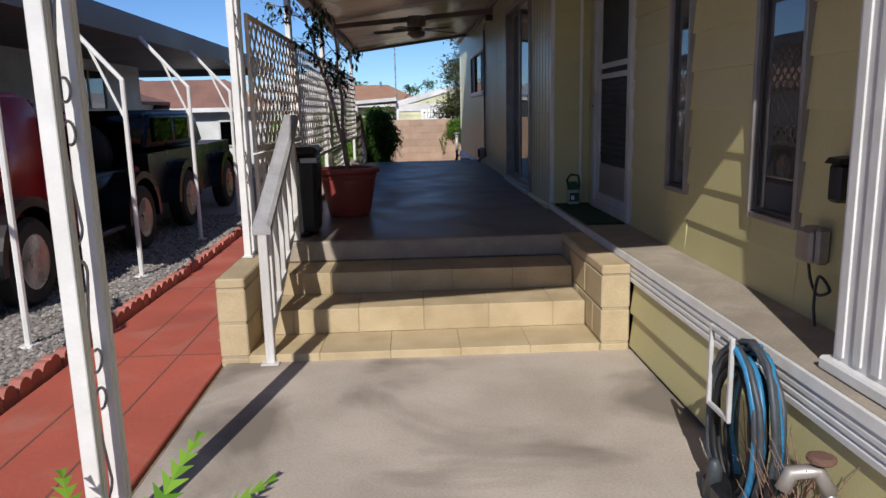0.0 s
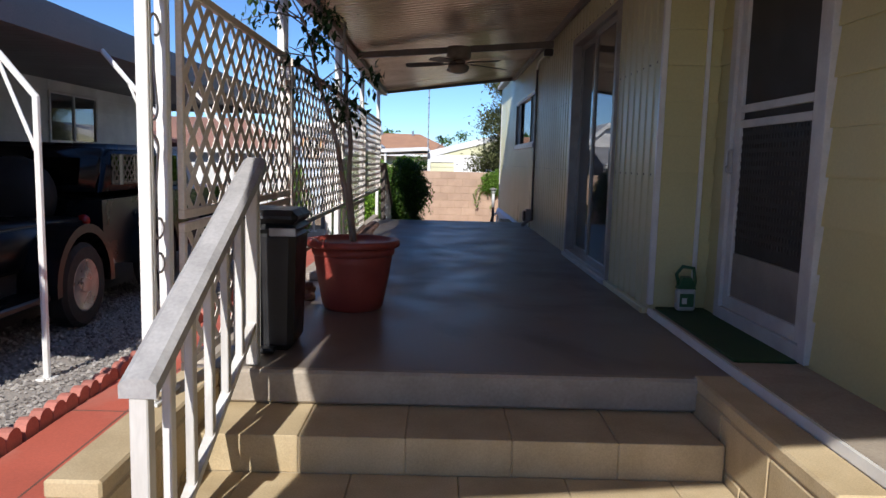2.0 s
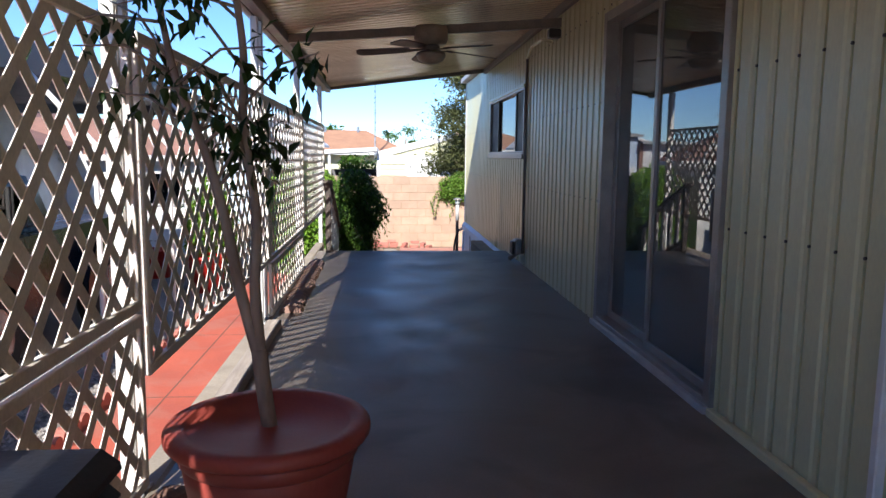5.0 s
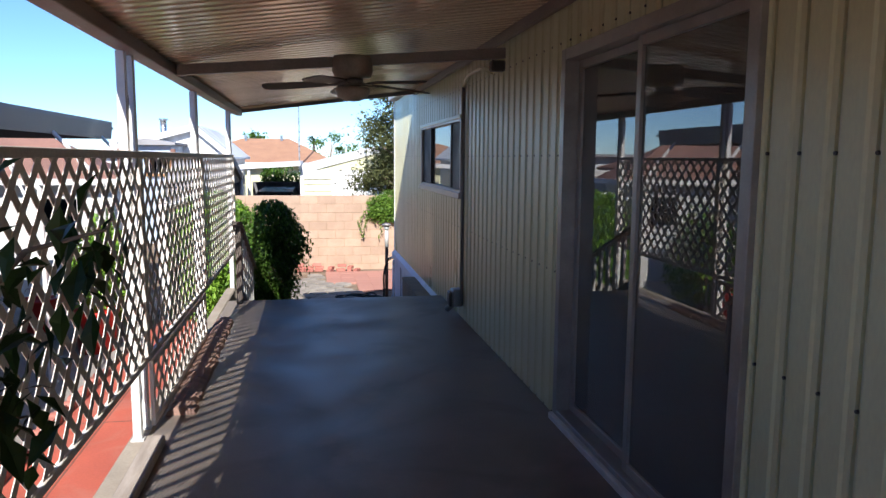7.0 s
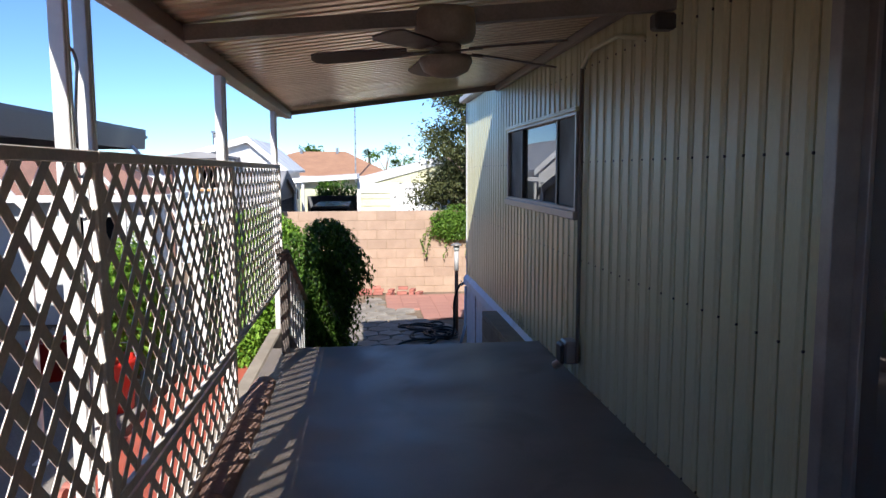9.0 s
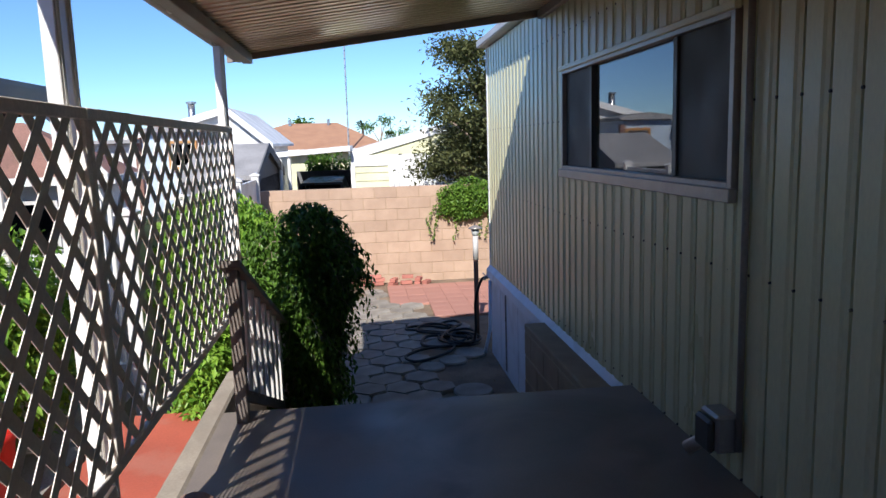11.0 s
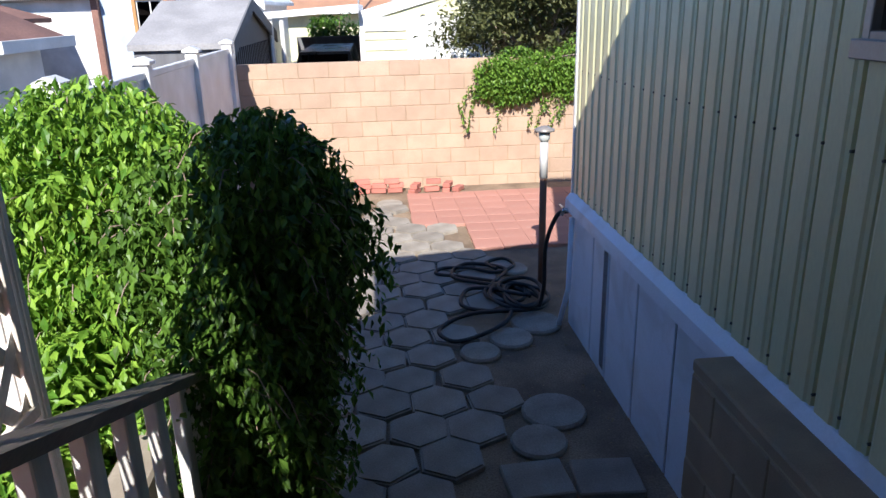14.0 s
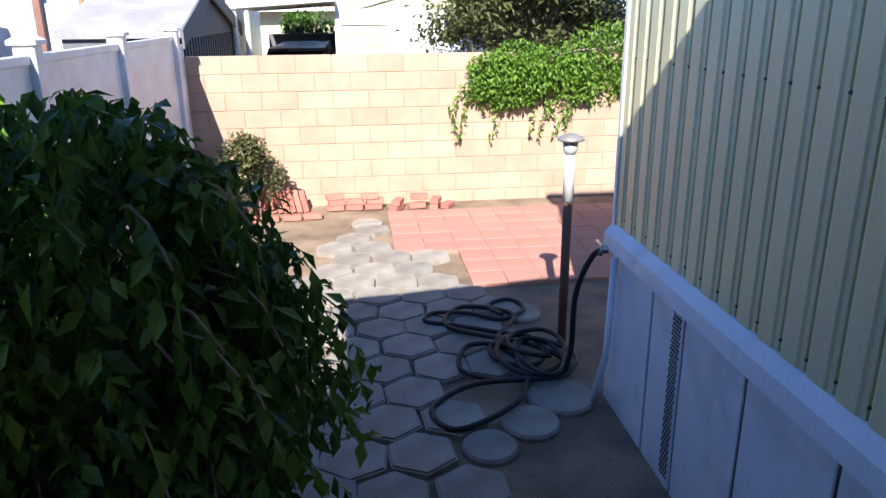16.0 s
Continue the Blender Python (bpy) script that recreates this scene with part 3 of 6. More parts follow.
part("mesh", box(FRONT_X, FRONT_X + 0.006, a + 0.093, b - 0.093, 0.922, hi - 0.093), M_SCREEN, sd, "dark security mesh")
weave = bmesh.new()
for i in range(15):
    zz = 0.99 + i * 0.045
    for j in range(26):
        yy = a + 0.12 + j * 0.031
        box(FRONT_X - 0.006, FRONT_X - 0.001, yy, yy + 0.009, zz, zz + 0.022, bm=weave)
tagged(part("grille", weave, M_DARKFRAME, sd, "rows of small dark louvres"), kind="stuff")
part("handle", tube([(FRONT_X - 0.03, b - 0.05, 1.48), (FRONT_X - 0.06, b - 0.05, 1.47), (FRONT_X - 0.06, b - 0.05, 1.36), (FRONT_X - 0.03, b - 0.05, 1.35)], 0.008), M_STEEL, sd)

# ledge along the set-back wall, with a ribbed metal edge and lapped skirt
ledge = tagged(thing("ledge", "pale painted ledge along the front wall", "ledge"), kind="structure")
part("top", box(1.27, FRONT_X + 0.02, -3.9, 6.5, 0.44, 0.53, 0.006), M_KERB, ledge, "pale concrete coloured top")
trim = bmesh.new()
prof = [(1.268, 0.53), (1.245, 0.535), (1.240, 0.50), (1.25, 0.495), (1.243, 0.48), (1.243, 0.465), (1.252, 0.46), (1.243, 0.45), (1.243, 0.435), (1.252, 0.43), (1.243, 0.42), (1.243, 0.40), (1.262, 0.395), (1.268, 0.395)]
prism(prof, "y", -3.9, 6.5, trim)
part("edge_trim", trim, M_WHITE, ledge, "ribbed white metal edge")
for lo, hi in ((0.22, 0.395), (0.02, 0.22)):
    pts = [(1.242, lo), (1.242, lo + 0.012), (1.262, hi), (1.29, hi), (1.29, lo)]
    part("board", prism(pts, "y", -3.9, 4.10), M_SIDING, ledge)
turf = tagged(mesh_ob("doormat", box(1.285, 1.575, 5.32, 6.49, 0.531, 0.545, 0.004), M_TURF), "strip of dark green artificial turf before the screen door", "mat")

# ---- patio roof ----
RX0, RX1, RY0, RY1, RZ0, RZ1 = -1.06, WALL - 0.02, 1.62, 15.1, 2.56, 2.87


def roof_z(x):
    return RZ0 + (RZ1 - RZ0) * (x - RX0) / (RX1 - RX0)


def build_roof():
    bm = bmesh.new()
    xs = [RX0 + (RX1 - RX0) * i / 4 for i in range(5)]
    pts, y = [], RY0
    while y < RY1:
        pts += [(y, 0.0), (y + 0.055, 0.0), (y + 0.066, 0.026), (y + 0.089, 0.026)]
        y += 0.1
    under = [[bm.verts.new((x, p, roof_z(x) + h)) for p, h in pts] for x in xs]
    for a, b in zip(under, under[1:]):
        for i in range(len(pts) - 1):
            bm.faces.new((a[i], a[i + 1], b[i + 1], b[i]))
    # the wider part before the set-back wall
    wide = [[bm.verts.new((x, p, roof_z(x) + h)) for p, h in pts if p < Y0 - 0.03] for x in (RX1, FRONT_X - 0.02)]
    for i in range(len(wide[0]) - 1):
        bm.faces.new((wide[0][i], wide[0][i + 1], wide[1][i + 1], wide[1][i]))
    cap = [bm.verts.new((x, yy, roof_z(x) + 0.05)) for x, yy in ((RX1, RY0), (FRONT_X + 0.1, RY0), (FRONT_X + 0.1, Y0), (RX1, Y0))]
    bm.faces.new(cap)
    top = [[bm.verts.new((x, yy, roof_z(x) + 0.05)) for yy in (RY0, RY1)] for x in xs]
    for a, b in zip(top, top[1:]):
        bm.faces.new((a[0], a[1], b[1], b[0]))
    return structure("ceiling", bm, M_ROOFPAN, "ribbed tan metal patio cover ceiling", "ceiling")


build_roof()
gutter = structure("trim_gutter", prism([(RX0 - 0.06, RZ0 + 0.08), (RX0 - 0.06, RZ0 - 0.03), (RX0 - 0.02, RZ0 - 0.05), (RX0 + 0.005, RZ0 - 0.05), (RX0 + 0.005, RZ0 + 0.08)], "y", RY0, RY1), M_BEAM, "brown gutter beam along the patio cover", "gutter")
structure("trim_header", box(RX0 + 0.03, RX0 + 0.10, RY0 + 0.02, RY1 - 0.09, RZ0 - 0.07, RZ0 + 0.0, 0.004), M_BEAM, "beam over the posts", "beam")
for nm, y0, y1 in (("trim_front", RY0 - 0.03, RY0), ("trim_end", RY1, RY1 + 0.03)):
    structure(nm, prism([(RX0 - 0.1, RZ0 - 0.05), (RX1, RZ1 - 0.05), (RX1, RZ1 + 0.07), (RX0 - 0.1, RZ0 + 0.09)], "y", y0, y1), M_BEAM, "brown metal fascia of the patio cover", "fascia")
structure("trim_wall_hanger", box(WALL - 0.06, WALL - 0.016, Y0, RY1 - 0.01, RZ1 - 0.07, RZ1 - 0.005, 0.004), M_BEAM, "hanger rail of the cover along the wall", "trim")
for y in (10.5,):
    structure("trim_cross_beam", prism([(RX0 + 0.02, roof_z(RX0) - 0.07), (RX1 - 0.04, RZ1 - 0.20 if y > 9 else RZ1 - 0.09), (RX1 - 0.04, RZ1 - 0.13 if y > 9 else RZ1 - 0.02), (RX0 + 0.02, roof_z(RX0) - 0.005)], "y", y - 0.03, y + 0.03), M_BEAM, "brown cross beam under the patio cover", "beam")
bracket = thing("light_socket", "small dark bracket under the cross beam at the wall", "bracket")
part("body", box(WALL - 0.16, WALL - 0.06, 10.46, 10.54, 2.58, 2.655, 0.01), M_DARKFRAME, bracket)
brk = bmesh.new()
for k in range(9):
    yy = 5.6 + k * 1.05
    box(RX0 + 0.006, RX0 + 0.03, yy, yy + 0.05, RZ0 - 0.06, RZ0 - 0.005, 0.003, brk)
tagged(part("clips", brk, M_GREYWHITE, gutter, "pale gutter clips"), kind="stuff")


# ---- posts and lattice ----
def scroll(bm, x, y, z, s):
    """A flat iron S-scroll between the two uprights, in the plane of the rail."""
    pts = []
    for i in range(15):
        a = i / 14 * 1.55 * math.pi
        r = 0.05 * (1 - 0.45 * i / 14)
        pts.append((x, y + s * (r * math.cos(a) - 0.02), z + 0.14 + r * math.sin(a)))
    pts2 = []
    for i in range(15):
        a = math.pi + i / 14 * 1.55 * math.pi
        r = 0.05 * (1 - 0.45 * i / 14)
        pts2.append((x, y + s * (r * math.cos(a) + 0.02), z - 0.14 + r * math.sin(a)))
    tube(pts2[::-1] + pts, 0.005, bm, 5)


def post(x, y, z0, z1, gap=0.17, w=0.042, ornate=True):
    p = thing("patio_post", "white twin metal patio post with iron scrolls", "post", (x, y, z0), group="posts of the patio cover")
    for s in (-0.5, 0.5):
        yy = s * gap
        bm = box(-w / 2, w / 2, yy - w / 2, yy + w / 2, 0.0, z1 - z0, 0.003)
        box(-w / 2 - 0.003, w / 2 + 0.003, yy - 0.007, yy + 0.007, 0.004, z1 - z0 - 0.004, 0.0, bm)
        u = part("upright", bm, M_WHITE, p)
        part("foot", box(-w / 2 - 0.012, w / 2 + 0.012, yy - w / 2 - 0.01, yy + w / 2 + 0.01, 0, 0.012, 0.002), M_GREYWHITE, u)
    if ornate:
        k, z = 0, 0.35
        while z < z1 - z0 - 0.2:
            bm = bmesh.new()
            scroll(bm, 0, 0, z, 1 if k % 2 else -1)
            part("scroll", bm, M_HANDRAIL, p, "wrought iron scroll", True)
            z, k = z + 0.42, k + 1
    return p


POST_Y = (4.82, 6.92, 9.46, 11.62, 14.08)
PX = -1.035
post(-1.0, 2.383, 0.0, RZ0 - 0.05, w=0.05)
for i, y in enumerate(POST_Y):
    post(PX, y, DECK - 0.004 if i == 0 else (DECK + 0.012 if y < 13.9 else 0.30), RZ0 - 0.07, gap=0.17 if i in (0, 2) else 0.09, ornate=i in (0, 2))


def lattice(y0, y1, z0, z1, label, pitch=0.152, w=0.038):
    """A panel of crossed diagonal slats in two layers inside thin rails."""
    x = PX + 0.045
    p = thing("lattice_panel", label, "lattice", group="lattice panels along the deck")
    for nm, a, b, c, d in (("top_rail", y0, y1, z1 - 0.035, z1), ("bottom_rail", y0, y1, z0, z0 + 0.035), ("side_rail", y0, y0 + 0.03, z0 + 0.035, z1 - 0.035), ("side_rail", y1 - 0.03, y1, z0 + 0.035, z1 - 0.035)):
        part(nm, box(x - 0.012, x + 0.012, a, b, c, d, 0.003), M_LATTICE, p)
    a0, a1, b0, b1 = y0 + 0.01, y1 - 0.01, z0 + 0.015, z1 - 0.015
    h = w / math.sqrt(2)
    for layer in (-1, 1):
        c = a0 - (b1 - b0) + pitch * 0.4
        while c < a1 + (b1 - b0):
            # points of the strip y = c +/- h + t, z = b0 + t (mirrored for the other layer), clipped to the panel
            poly = [(c - h, b0), (c + h, b0), (c + h + (b1 - b0), b1), (c - h + (b1 - b0), b1)]
            for side, lim in ((1, a0), (-1, a1)):
                out = []
                for q, r in zip(poly, poly[1:] + poly[:1]):
                    qi, ri = side * (q[0] - lim) >= 0, side * (r[0] - lim) >= 0
                    if qi:
                        out.append(q)
                    if qi != ri:
                        k = (lim - q[0]) / (r[0] - q[0])
                        out.append((lim, q[1] + k * (r[1] - q[1])))
                poly = out
                if not poly:
                    break
            if len(poly) > 2 and max(q[0] for q in poly) - min(q[0] for q in poly) > 0.01:
                if layer < 0:
                    poly = [(a0 + a1 - q[0], q[1]) for q in poly]
                part("slat", prism(poly, "x", x + (0.0001 if layer > 0 else -0.003), x + (0.003 if layer > 0 else -0.0001)), M_LATTICE, p)
            c += pitch
    return p


LT = 2.005
lattice(POST_Y[0] + 0.12, POST_Y[1] - 0.03, 1.135, LT, "beige diagonal wooden lattice panel between white posts")
lattice(POST_Y[0] + 0.12, POST_Y[1] - 0.03, DECK + 0.06, 1.12, "lower beige lattice panel beside the steps")
lattice(POST_Y[1] + 0.03, POST_Y[2] - 0.0, 0.90, LT, "beige diagonal wooden lattice panel raised above the deck edge")
lattice(POST_Y[2] + 0.004, POST_Y[3] - 0.0, 0.90, LT, "beige diagonal wooden lattice panel raised above the deck edge")
lattice(POST_Y[2] + 0.07, POST_Y[3] - 0.06, DECK + 0.03, 0.885, "low beige lattice strip between the deck kerb and the upper panel")
lattice(POST_Y[3] + 0.004, POST_Y[4] - 0.05, 0.90, LT, "beige diagonal wooden lattice panel with leaves behind it")


# ---- back yard ----
yard_wall = tagged(thing("wall_yard", "tan concrete block garden wall", "wall"), kind="structure")
WX0, WX1, WY, WT = -1.98, 6.2, 22.35, 1.115
part("core", box(WX0 + 0.01, WX1, WY + 0.008, WY + 0.14, BACK - 0.2, WT - 0.01), M_WALLJOINT, yard_wall)
for r in range(9):
    z1 = WT - r * 0.2
    x = WX0 - (0.2 if r % 2 else 0.0)
    while x < WX1:
        a, b = max(x, WX0), min(x + 0.4, WX1)
        if b - a > 0.03:
            part("block", box(a + 0.004, b - 0.004, WY + rng.uniform(0, 0.003), WY + 0.15, z1 - 0.195, z1 - 0.003, 0.004), M_PINKBLOCK, yard_wall)
        x += 0.4

# white vinyl fence running back to the block wall
fence = thing("vinyl_fence", "white vinyl panel fence with capped posts", "fence")
fys = (21.95, 20.13, 18.48, 16.80, 15.12)
for i, y in enumerate(fys):
    p = part("post", box(-2.04, -1.92, y - 0.06, y + 0.06, BACK - 0.1, 1.40, 0.006), M_VINYL, fence)
    part("cap", prism([(-2.06, 1.40), (-1.90, 1.40), (-1.90, 1.425), (-1.98, 1.46), (-2.06, 1.425)], "y", y - 0.08, y + 0.08), M_VINYL, p)
for a, b in zip(fys[1:], fys):
    part("panel", box(-1.99, -1.965, a + 0.06, b - 0.06, BACK - 0.05, 1.30), M_VINYL, fence)
    part("top_rail", box(-2.005, -1.95, a + 0.06, b - 0.06, 1.29, 1.345, 0.005), M_VINYL, fence)

part("panel", box(-1.99, -1.965, 22.01, 22.34, BACK - 0.05, 1.25), M_VINYL, fence)

# hexagonal stepping stones
path = tagged(thing("pavement_hexagons", "grey hexagonal concrete stepping stones set in dirt", "stepping stones"), kind="structure")


def hexagon(r, h):
    bm = bmesh.new()
    ring = [bm.verts.new((r * math.cos(math.pi / 3 * k), r * math.sin(math.pi / 3 * k), 0)) for k in range(6)]
    low = bm.faces.new(ring[::-1])
    up = bmesh.ops.extrude_face_region(bm, geom=[low])
    tops = [v for v in up["geom"] if isinstance(v, bmesh.types.BMVert)]
    for v in tops:
        v.co = Vector((v.co.x, v.co.y, h))
    edges = [e for e in bm.edges if all(v.co.z > h / 2 for v in e.verts)]
    bmesh.ops.bevel(bm, geom=edges, offset=0.012, segments=2, affect="EDGES")
    return bm


def right_edge(y):
    """Where the stones give way to dirt, round stones and red paving."""
    for top, x in ((16.0, 0.30), (16.7, 0.55), (17.0, 0.42), (17.3, 0.2), (18.0, 0.46), (18.9, 0.72), (19.6, 0.95), (20.3, 0.62), (20.8, 0.12)):
        if y < top:
            return x
    return -0.02


hex_me = None
for row in range(-4, 17):
    for col in range(-3, 4):
        hx = (0.135 if row % 2 else -0.03) + col * 0.357
        hy = 16.19 + row * 0.3125 - 0.03 * hx
        if not (-0.75 if hy < 19.2 else -0.72 + 0.2 * (hy - 19.2)) < hx < right_edge(hy):
            continue
        if hex_me is None:
            st = part("stone", hexagon(0.197, 0.05), M_PAVER, path)
            hex_me = st.data
        else:
            st = new("stone", hex_me)
            st.parent = path
        st.matrix_basis = pose(hx + rng.uniform(-0.014, 0.014), hy + rng.uniform(-0.014, 0.014), BACK - 0.032 + rng.uniform(-0.005, 0.007), rng.uniform(-1.2, 1.2), rng.uniform(-1.2, 1.2), 30 + rng.uniform(-7, 7))
for x, y, r in ((0.486, 17.15, 0.15), (0.75, 17.35, 0.165), (-0.07, 21.43, 0.17), (0.82, 16.30, 0.2), (0.66, 15.99, 0.165), (0.99, 17.60, 0.2), (1.02, 18.85, 0.16), (0.80, 18.45, 0.14)):
    st = part("round_stone", lathe([(0.004, 0.047), (r * 0.5, 0.046), (r - 0.012, 0.045), (r, 0.03), (r * 0.98, 0)], n=20), M_PAVER, path, "round grey stepping stone")
    st.matrix_basis = pose(x, y, BACK - 0.028, 1, 0, 0)
for x, y, a, m in ((0.57, 15.64, 4, M_PAVER), (0.94, 15.62, -3, M_PAVER), (0.35, 15.25, 0, M_PAVER), (0.72, 15.25, 2, M_PAVER)):
    st = part("square_stone", box(-0.17, 0.17, -0.15, 0.15, 0, 0.05, 0.008), m, path, "square paving slab")
    st.matrix_basis = pose(x, y, BACK - 0.03, 0, 0, a)

# red square paving
red = tagged(thing("pavement_red_squares", "faded red square concrete paving in the yard", "paving"), kind="structure")
sq = None
for i in range(10):
    for j in range(8):
        x, y = 0.32 + 0.3 * i, 19.62 + 0.3 * j
        if (y < 20.4 and x < 0.75) or y > 21.75:
            continue
        if sq is None:
            q = part("paver", box(-0.149, 0.149, -0.149, 0.149, 0, 0.05, 0.003), M_REDPAVER, red)
            sq = q.data
        else:
            q = new("paver", sq)
            q.parent = red
        q.matrix_basis = pose(x, y, BACK - 0.035 + rng.uniform(-0.002, 0.003), 0, 0, rng.uniform(-1, 1))


def brick_bm(l=0.20, w=0.1, h=0.06):
    return box(-l / 2, l / 2, -w / 2, w / 2, 0, h, 0.006)


pile = thing("brick_pile", "loose stacked red concrete edging bricks by the block wall", "bricks", (0, 0, 0))
scallop_me = None


def scalloped_bm():
    """An upright edging brick with a rounded top."""
    pts = [(-0.06, 0), (0.06, 0), (0.06, 0.2)] + [(0.06 * math.cos(a), 0.2 + 0.05 * math.sin(a)) for a in (math.pi * k / 6 for k in range(1, 6))] + [(-0.06, 0.2)]
    return prism(pts, "y", -0.03, 0.03)


scal = part("edging_brick", scalloped_bm(), M_REDBRICK, pile)
scallop_me = scal.data
scal.matrix_basis = pose(-1.32, 22.1, BACK, -12, 0, 90)
for k in range(1, 9):
    q = new("edging_brick", scallop_me)
    q.parent = pile
    q.matrix_basis = pose(-1.32 + 0.072 * k, 22.1, BACK, -12, 0, 90)
bk = None
for x, y, z, a in ((-1.6, 21.72, 0, 0), (-1.36, 21.72, 0, 2), (-1.12, 21.74, 0, -1), (-0.88, 21.75, 0, 1), (-0.66, 21.78, 0, 0), (-0.42, 22.1, 0, 5), (-0.2, 22.1, 0, -4), (-0.40, 22.1, 0.062, 8), (-0.19, 22.12, 0.062, -3), (-0.42, 22.12, 0.124, 12), (-0.02, 22.1, 0.124, 2), (0.02, 22.1, 0, 0), (0.04, 22.12, 0.062, 5), (0.28, 22.0, 0, 60), (0.30, 22.04, 0.062, 70), (0.52, 22.08, 0, 10), (0.72, 22.02, 0, 80), (0.55, 22.1, 0.1, -5), (0.74, 22.05, 0.062, 72), (0.88, 22.05, 0, 60)):
    if bk is None:
        q = part("brick", brick_bm(), M_REDBRICK, pile)
        bk = q.data
    else:
        q = new("brick", bk)
        q.parent = pile
    q.matrix_basis = pose(x, y, BACK - 0.01 + z, 0, 0, a)

# solar post light
lampp = thing("garden_light", "slim dark post with a small solar light on top", "garden light", (1.19, 18.3, BACK))
part("pole", tube([(0, 0, -0.05), (0, 0, 1.02)], 0.03, n=12), M_BROWNTILE, lampp, "brown metal pole", True)
part("sleeve", tube([(0, 0, 1.0), (0, 0, 1.30)], 0.034, n=12), M_GREYWHITE, lampp, "grey sleeve", True)
part("lantern", lathe([(0.03, 1.30), (0.045, 1.33), (0.05, 1.39)], n=16), M_CLEAR, lampp, "clear lantern", True)
part("cap", lathe([(0.085, 1.39), (0.085, 1.405), (0.03, 1.43), (0.01, 1.435)], n=16), M_ALU, lampp, "flat metal cap", True)


def hose_path(points, n=12):
    """A smooth line through the points."""
    out = []
    P = [Vector(p) for p in points]
    for i in range(len(P) - 1):
        a, b, c, d = P[max(i - 1, 0)], P[i], P[i + 1], P[min(i + 2, len(P) - 1)]
        for k in range(n):
            t = k / n
            out.append(0.5 * ((2 * b) + (c - a) * t + (2 * a - 5 * b + 4 * c - d) * t * t + (3 * b - a - 3 * c + d) * t ** 3))
    return out + [P[-1]]


G = BACK + 0.035
yh = thing("garden_hose", "black garden hose lying in loose loops on the stones", "hose")
part("hose", tube(hose_path([(1.22, 17.60, 0.30), (1.14, 17.62, 0.26), (1.08, 17.7, 0.0), (1.08, 17.75, -0.4), (1.0, 17.8, G), (0.75, 18.3, G), (0.95, 18.75, G), (0.6, 18.95, G), (0.45, 18.6, G), (0.95, 18.2, G + 0.02), (1.1, 17.95, G), (0.7, 17.75, G + 0.02), (0.45, 17.95, G), (0.55, 18.25, G + 0.02), (0.85, 18.1, G + 0.03), (0.75, 17.55, G + 0.02), (0.35, 17.28, G), (0.22, 17.5, G), (0.5, 17.72, G + 0.02), (1.0, 17.72, G + 0.03), (1.15, 17.9, G)]), 0.017, n=8), M_BLACKHOSE, yh, smooth=True)
coil, hq = [], random.Random(77)
for k in range(72):
    a = k * 0.42
    coil.append((0.86 + 0.012 * k / 6 + (0.17 + 0.05 * math.sin(k * 0.31)) * math.cos(a), 18.02 + 0.1 * math.sin(k * 0.11) + (0.26 + 0.06 * math.cos(k * 0.23)) * math.sin(a), G + 0.012 + 0.0009 * k + hq.uniform(0, 0.006)))
part("hose", tube(hose_path(coil, 3), 0.016, n=7), M_BLACKHOSE, yh, smooth=True)
part("hose", tube(hose_path([(0.9, 18.4, G), (0.5, 18.62, G), (0.30, 18.72, G), (0.38, 18.86, G), (0.62, 18.8, G + 0.01), (0.85, 18.68, G), (1.05, 18.85, G), (0.98, 19.05, G), (0.8, 18.95, G), (0.86, 18.72, G + 0.02)]), 0.016, n=7), M_BLACKHOSE, yh, smooth=True)
part("spigot", tube([(1.26, 17.58, 0.31), (1.19, 17.60, 0.31), (1.17, 17.60, 0.27)], 0.018), M_STEEL, yh, "brass tap", True)
part("tap_handle", tube([(1.17, 17.55, 0.34), (1.17, 17.65, 0.34)], 0.008), M_STEEL, yh)
dp = thing("drain_pipe", "pale bent pipe at the corner of the skirting", "pipe")
part("tube", tube([(1.225, 17.5, 0.28), (1.22, 17.52, -0.3), (1.15, 17.5, BACK + 0.02)], 0.02, n=10), M_SKIRT, dp, smooth=True)

# scattered dry leaves and pebbles on the dirt
nr = np.random.default_rng(8)
lit = np.stack([nr.uniform(-1.6, 2.6, 1400), nr.uniform(15.0, 22.2, 1400), np.full(1400, BACK - 0.008)], 1)
deb = leaves("fallen_leaves", lit, 0.028, material("dry_leaf", (0.36, 0.25, 0.13), 0.9, scale=20), droop=0.0, seed=3)
tagged(deb, "small dry leaves scattered over the dirt", "leaves", kind="stuff")


# ---- plants ----
def blob_points(n, centre, radii, seed, lobes=9, shell=0.55):
    """Leaf places in an uneven crown made of lobes, denser near its surface."""
    r = np.random.default_rng(seed)
    c, rad = np.array(centre), np.array(radii)
    d = r.normal(size=(lobes, 3))
    d /= np.linalg.norm(d, axis=1)[:, None]
    lc = c + d * rad * 0.55
    out = []
    per = n // (lobes + 1)
    for k in range(lobes + 1):
        cc, rr = (c, rad * 0.8) if k == lobes else (lc[k], rad * r.uniform(0.38, 0.6))
        v = r.normal(size=(per, 3))
        v /= np.linalg.norm(v, axis=1)[:, None]
        out.append(cc + v * rr * (r.uniform(shell ** 3, 1.05, per) ** (1 / 3))[:, None])
    return np.concatenate(out)


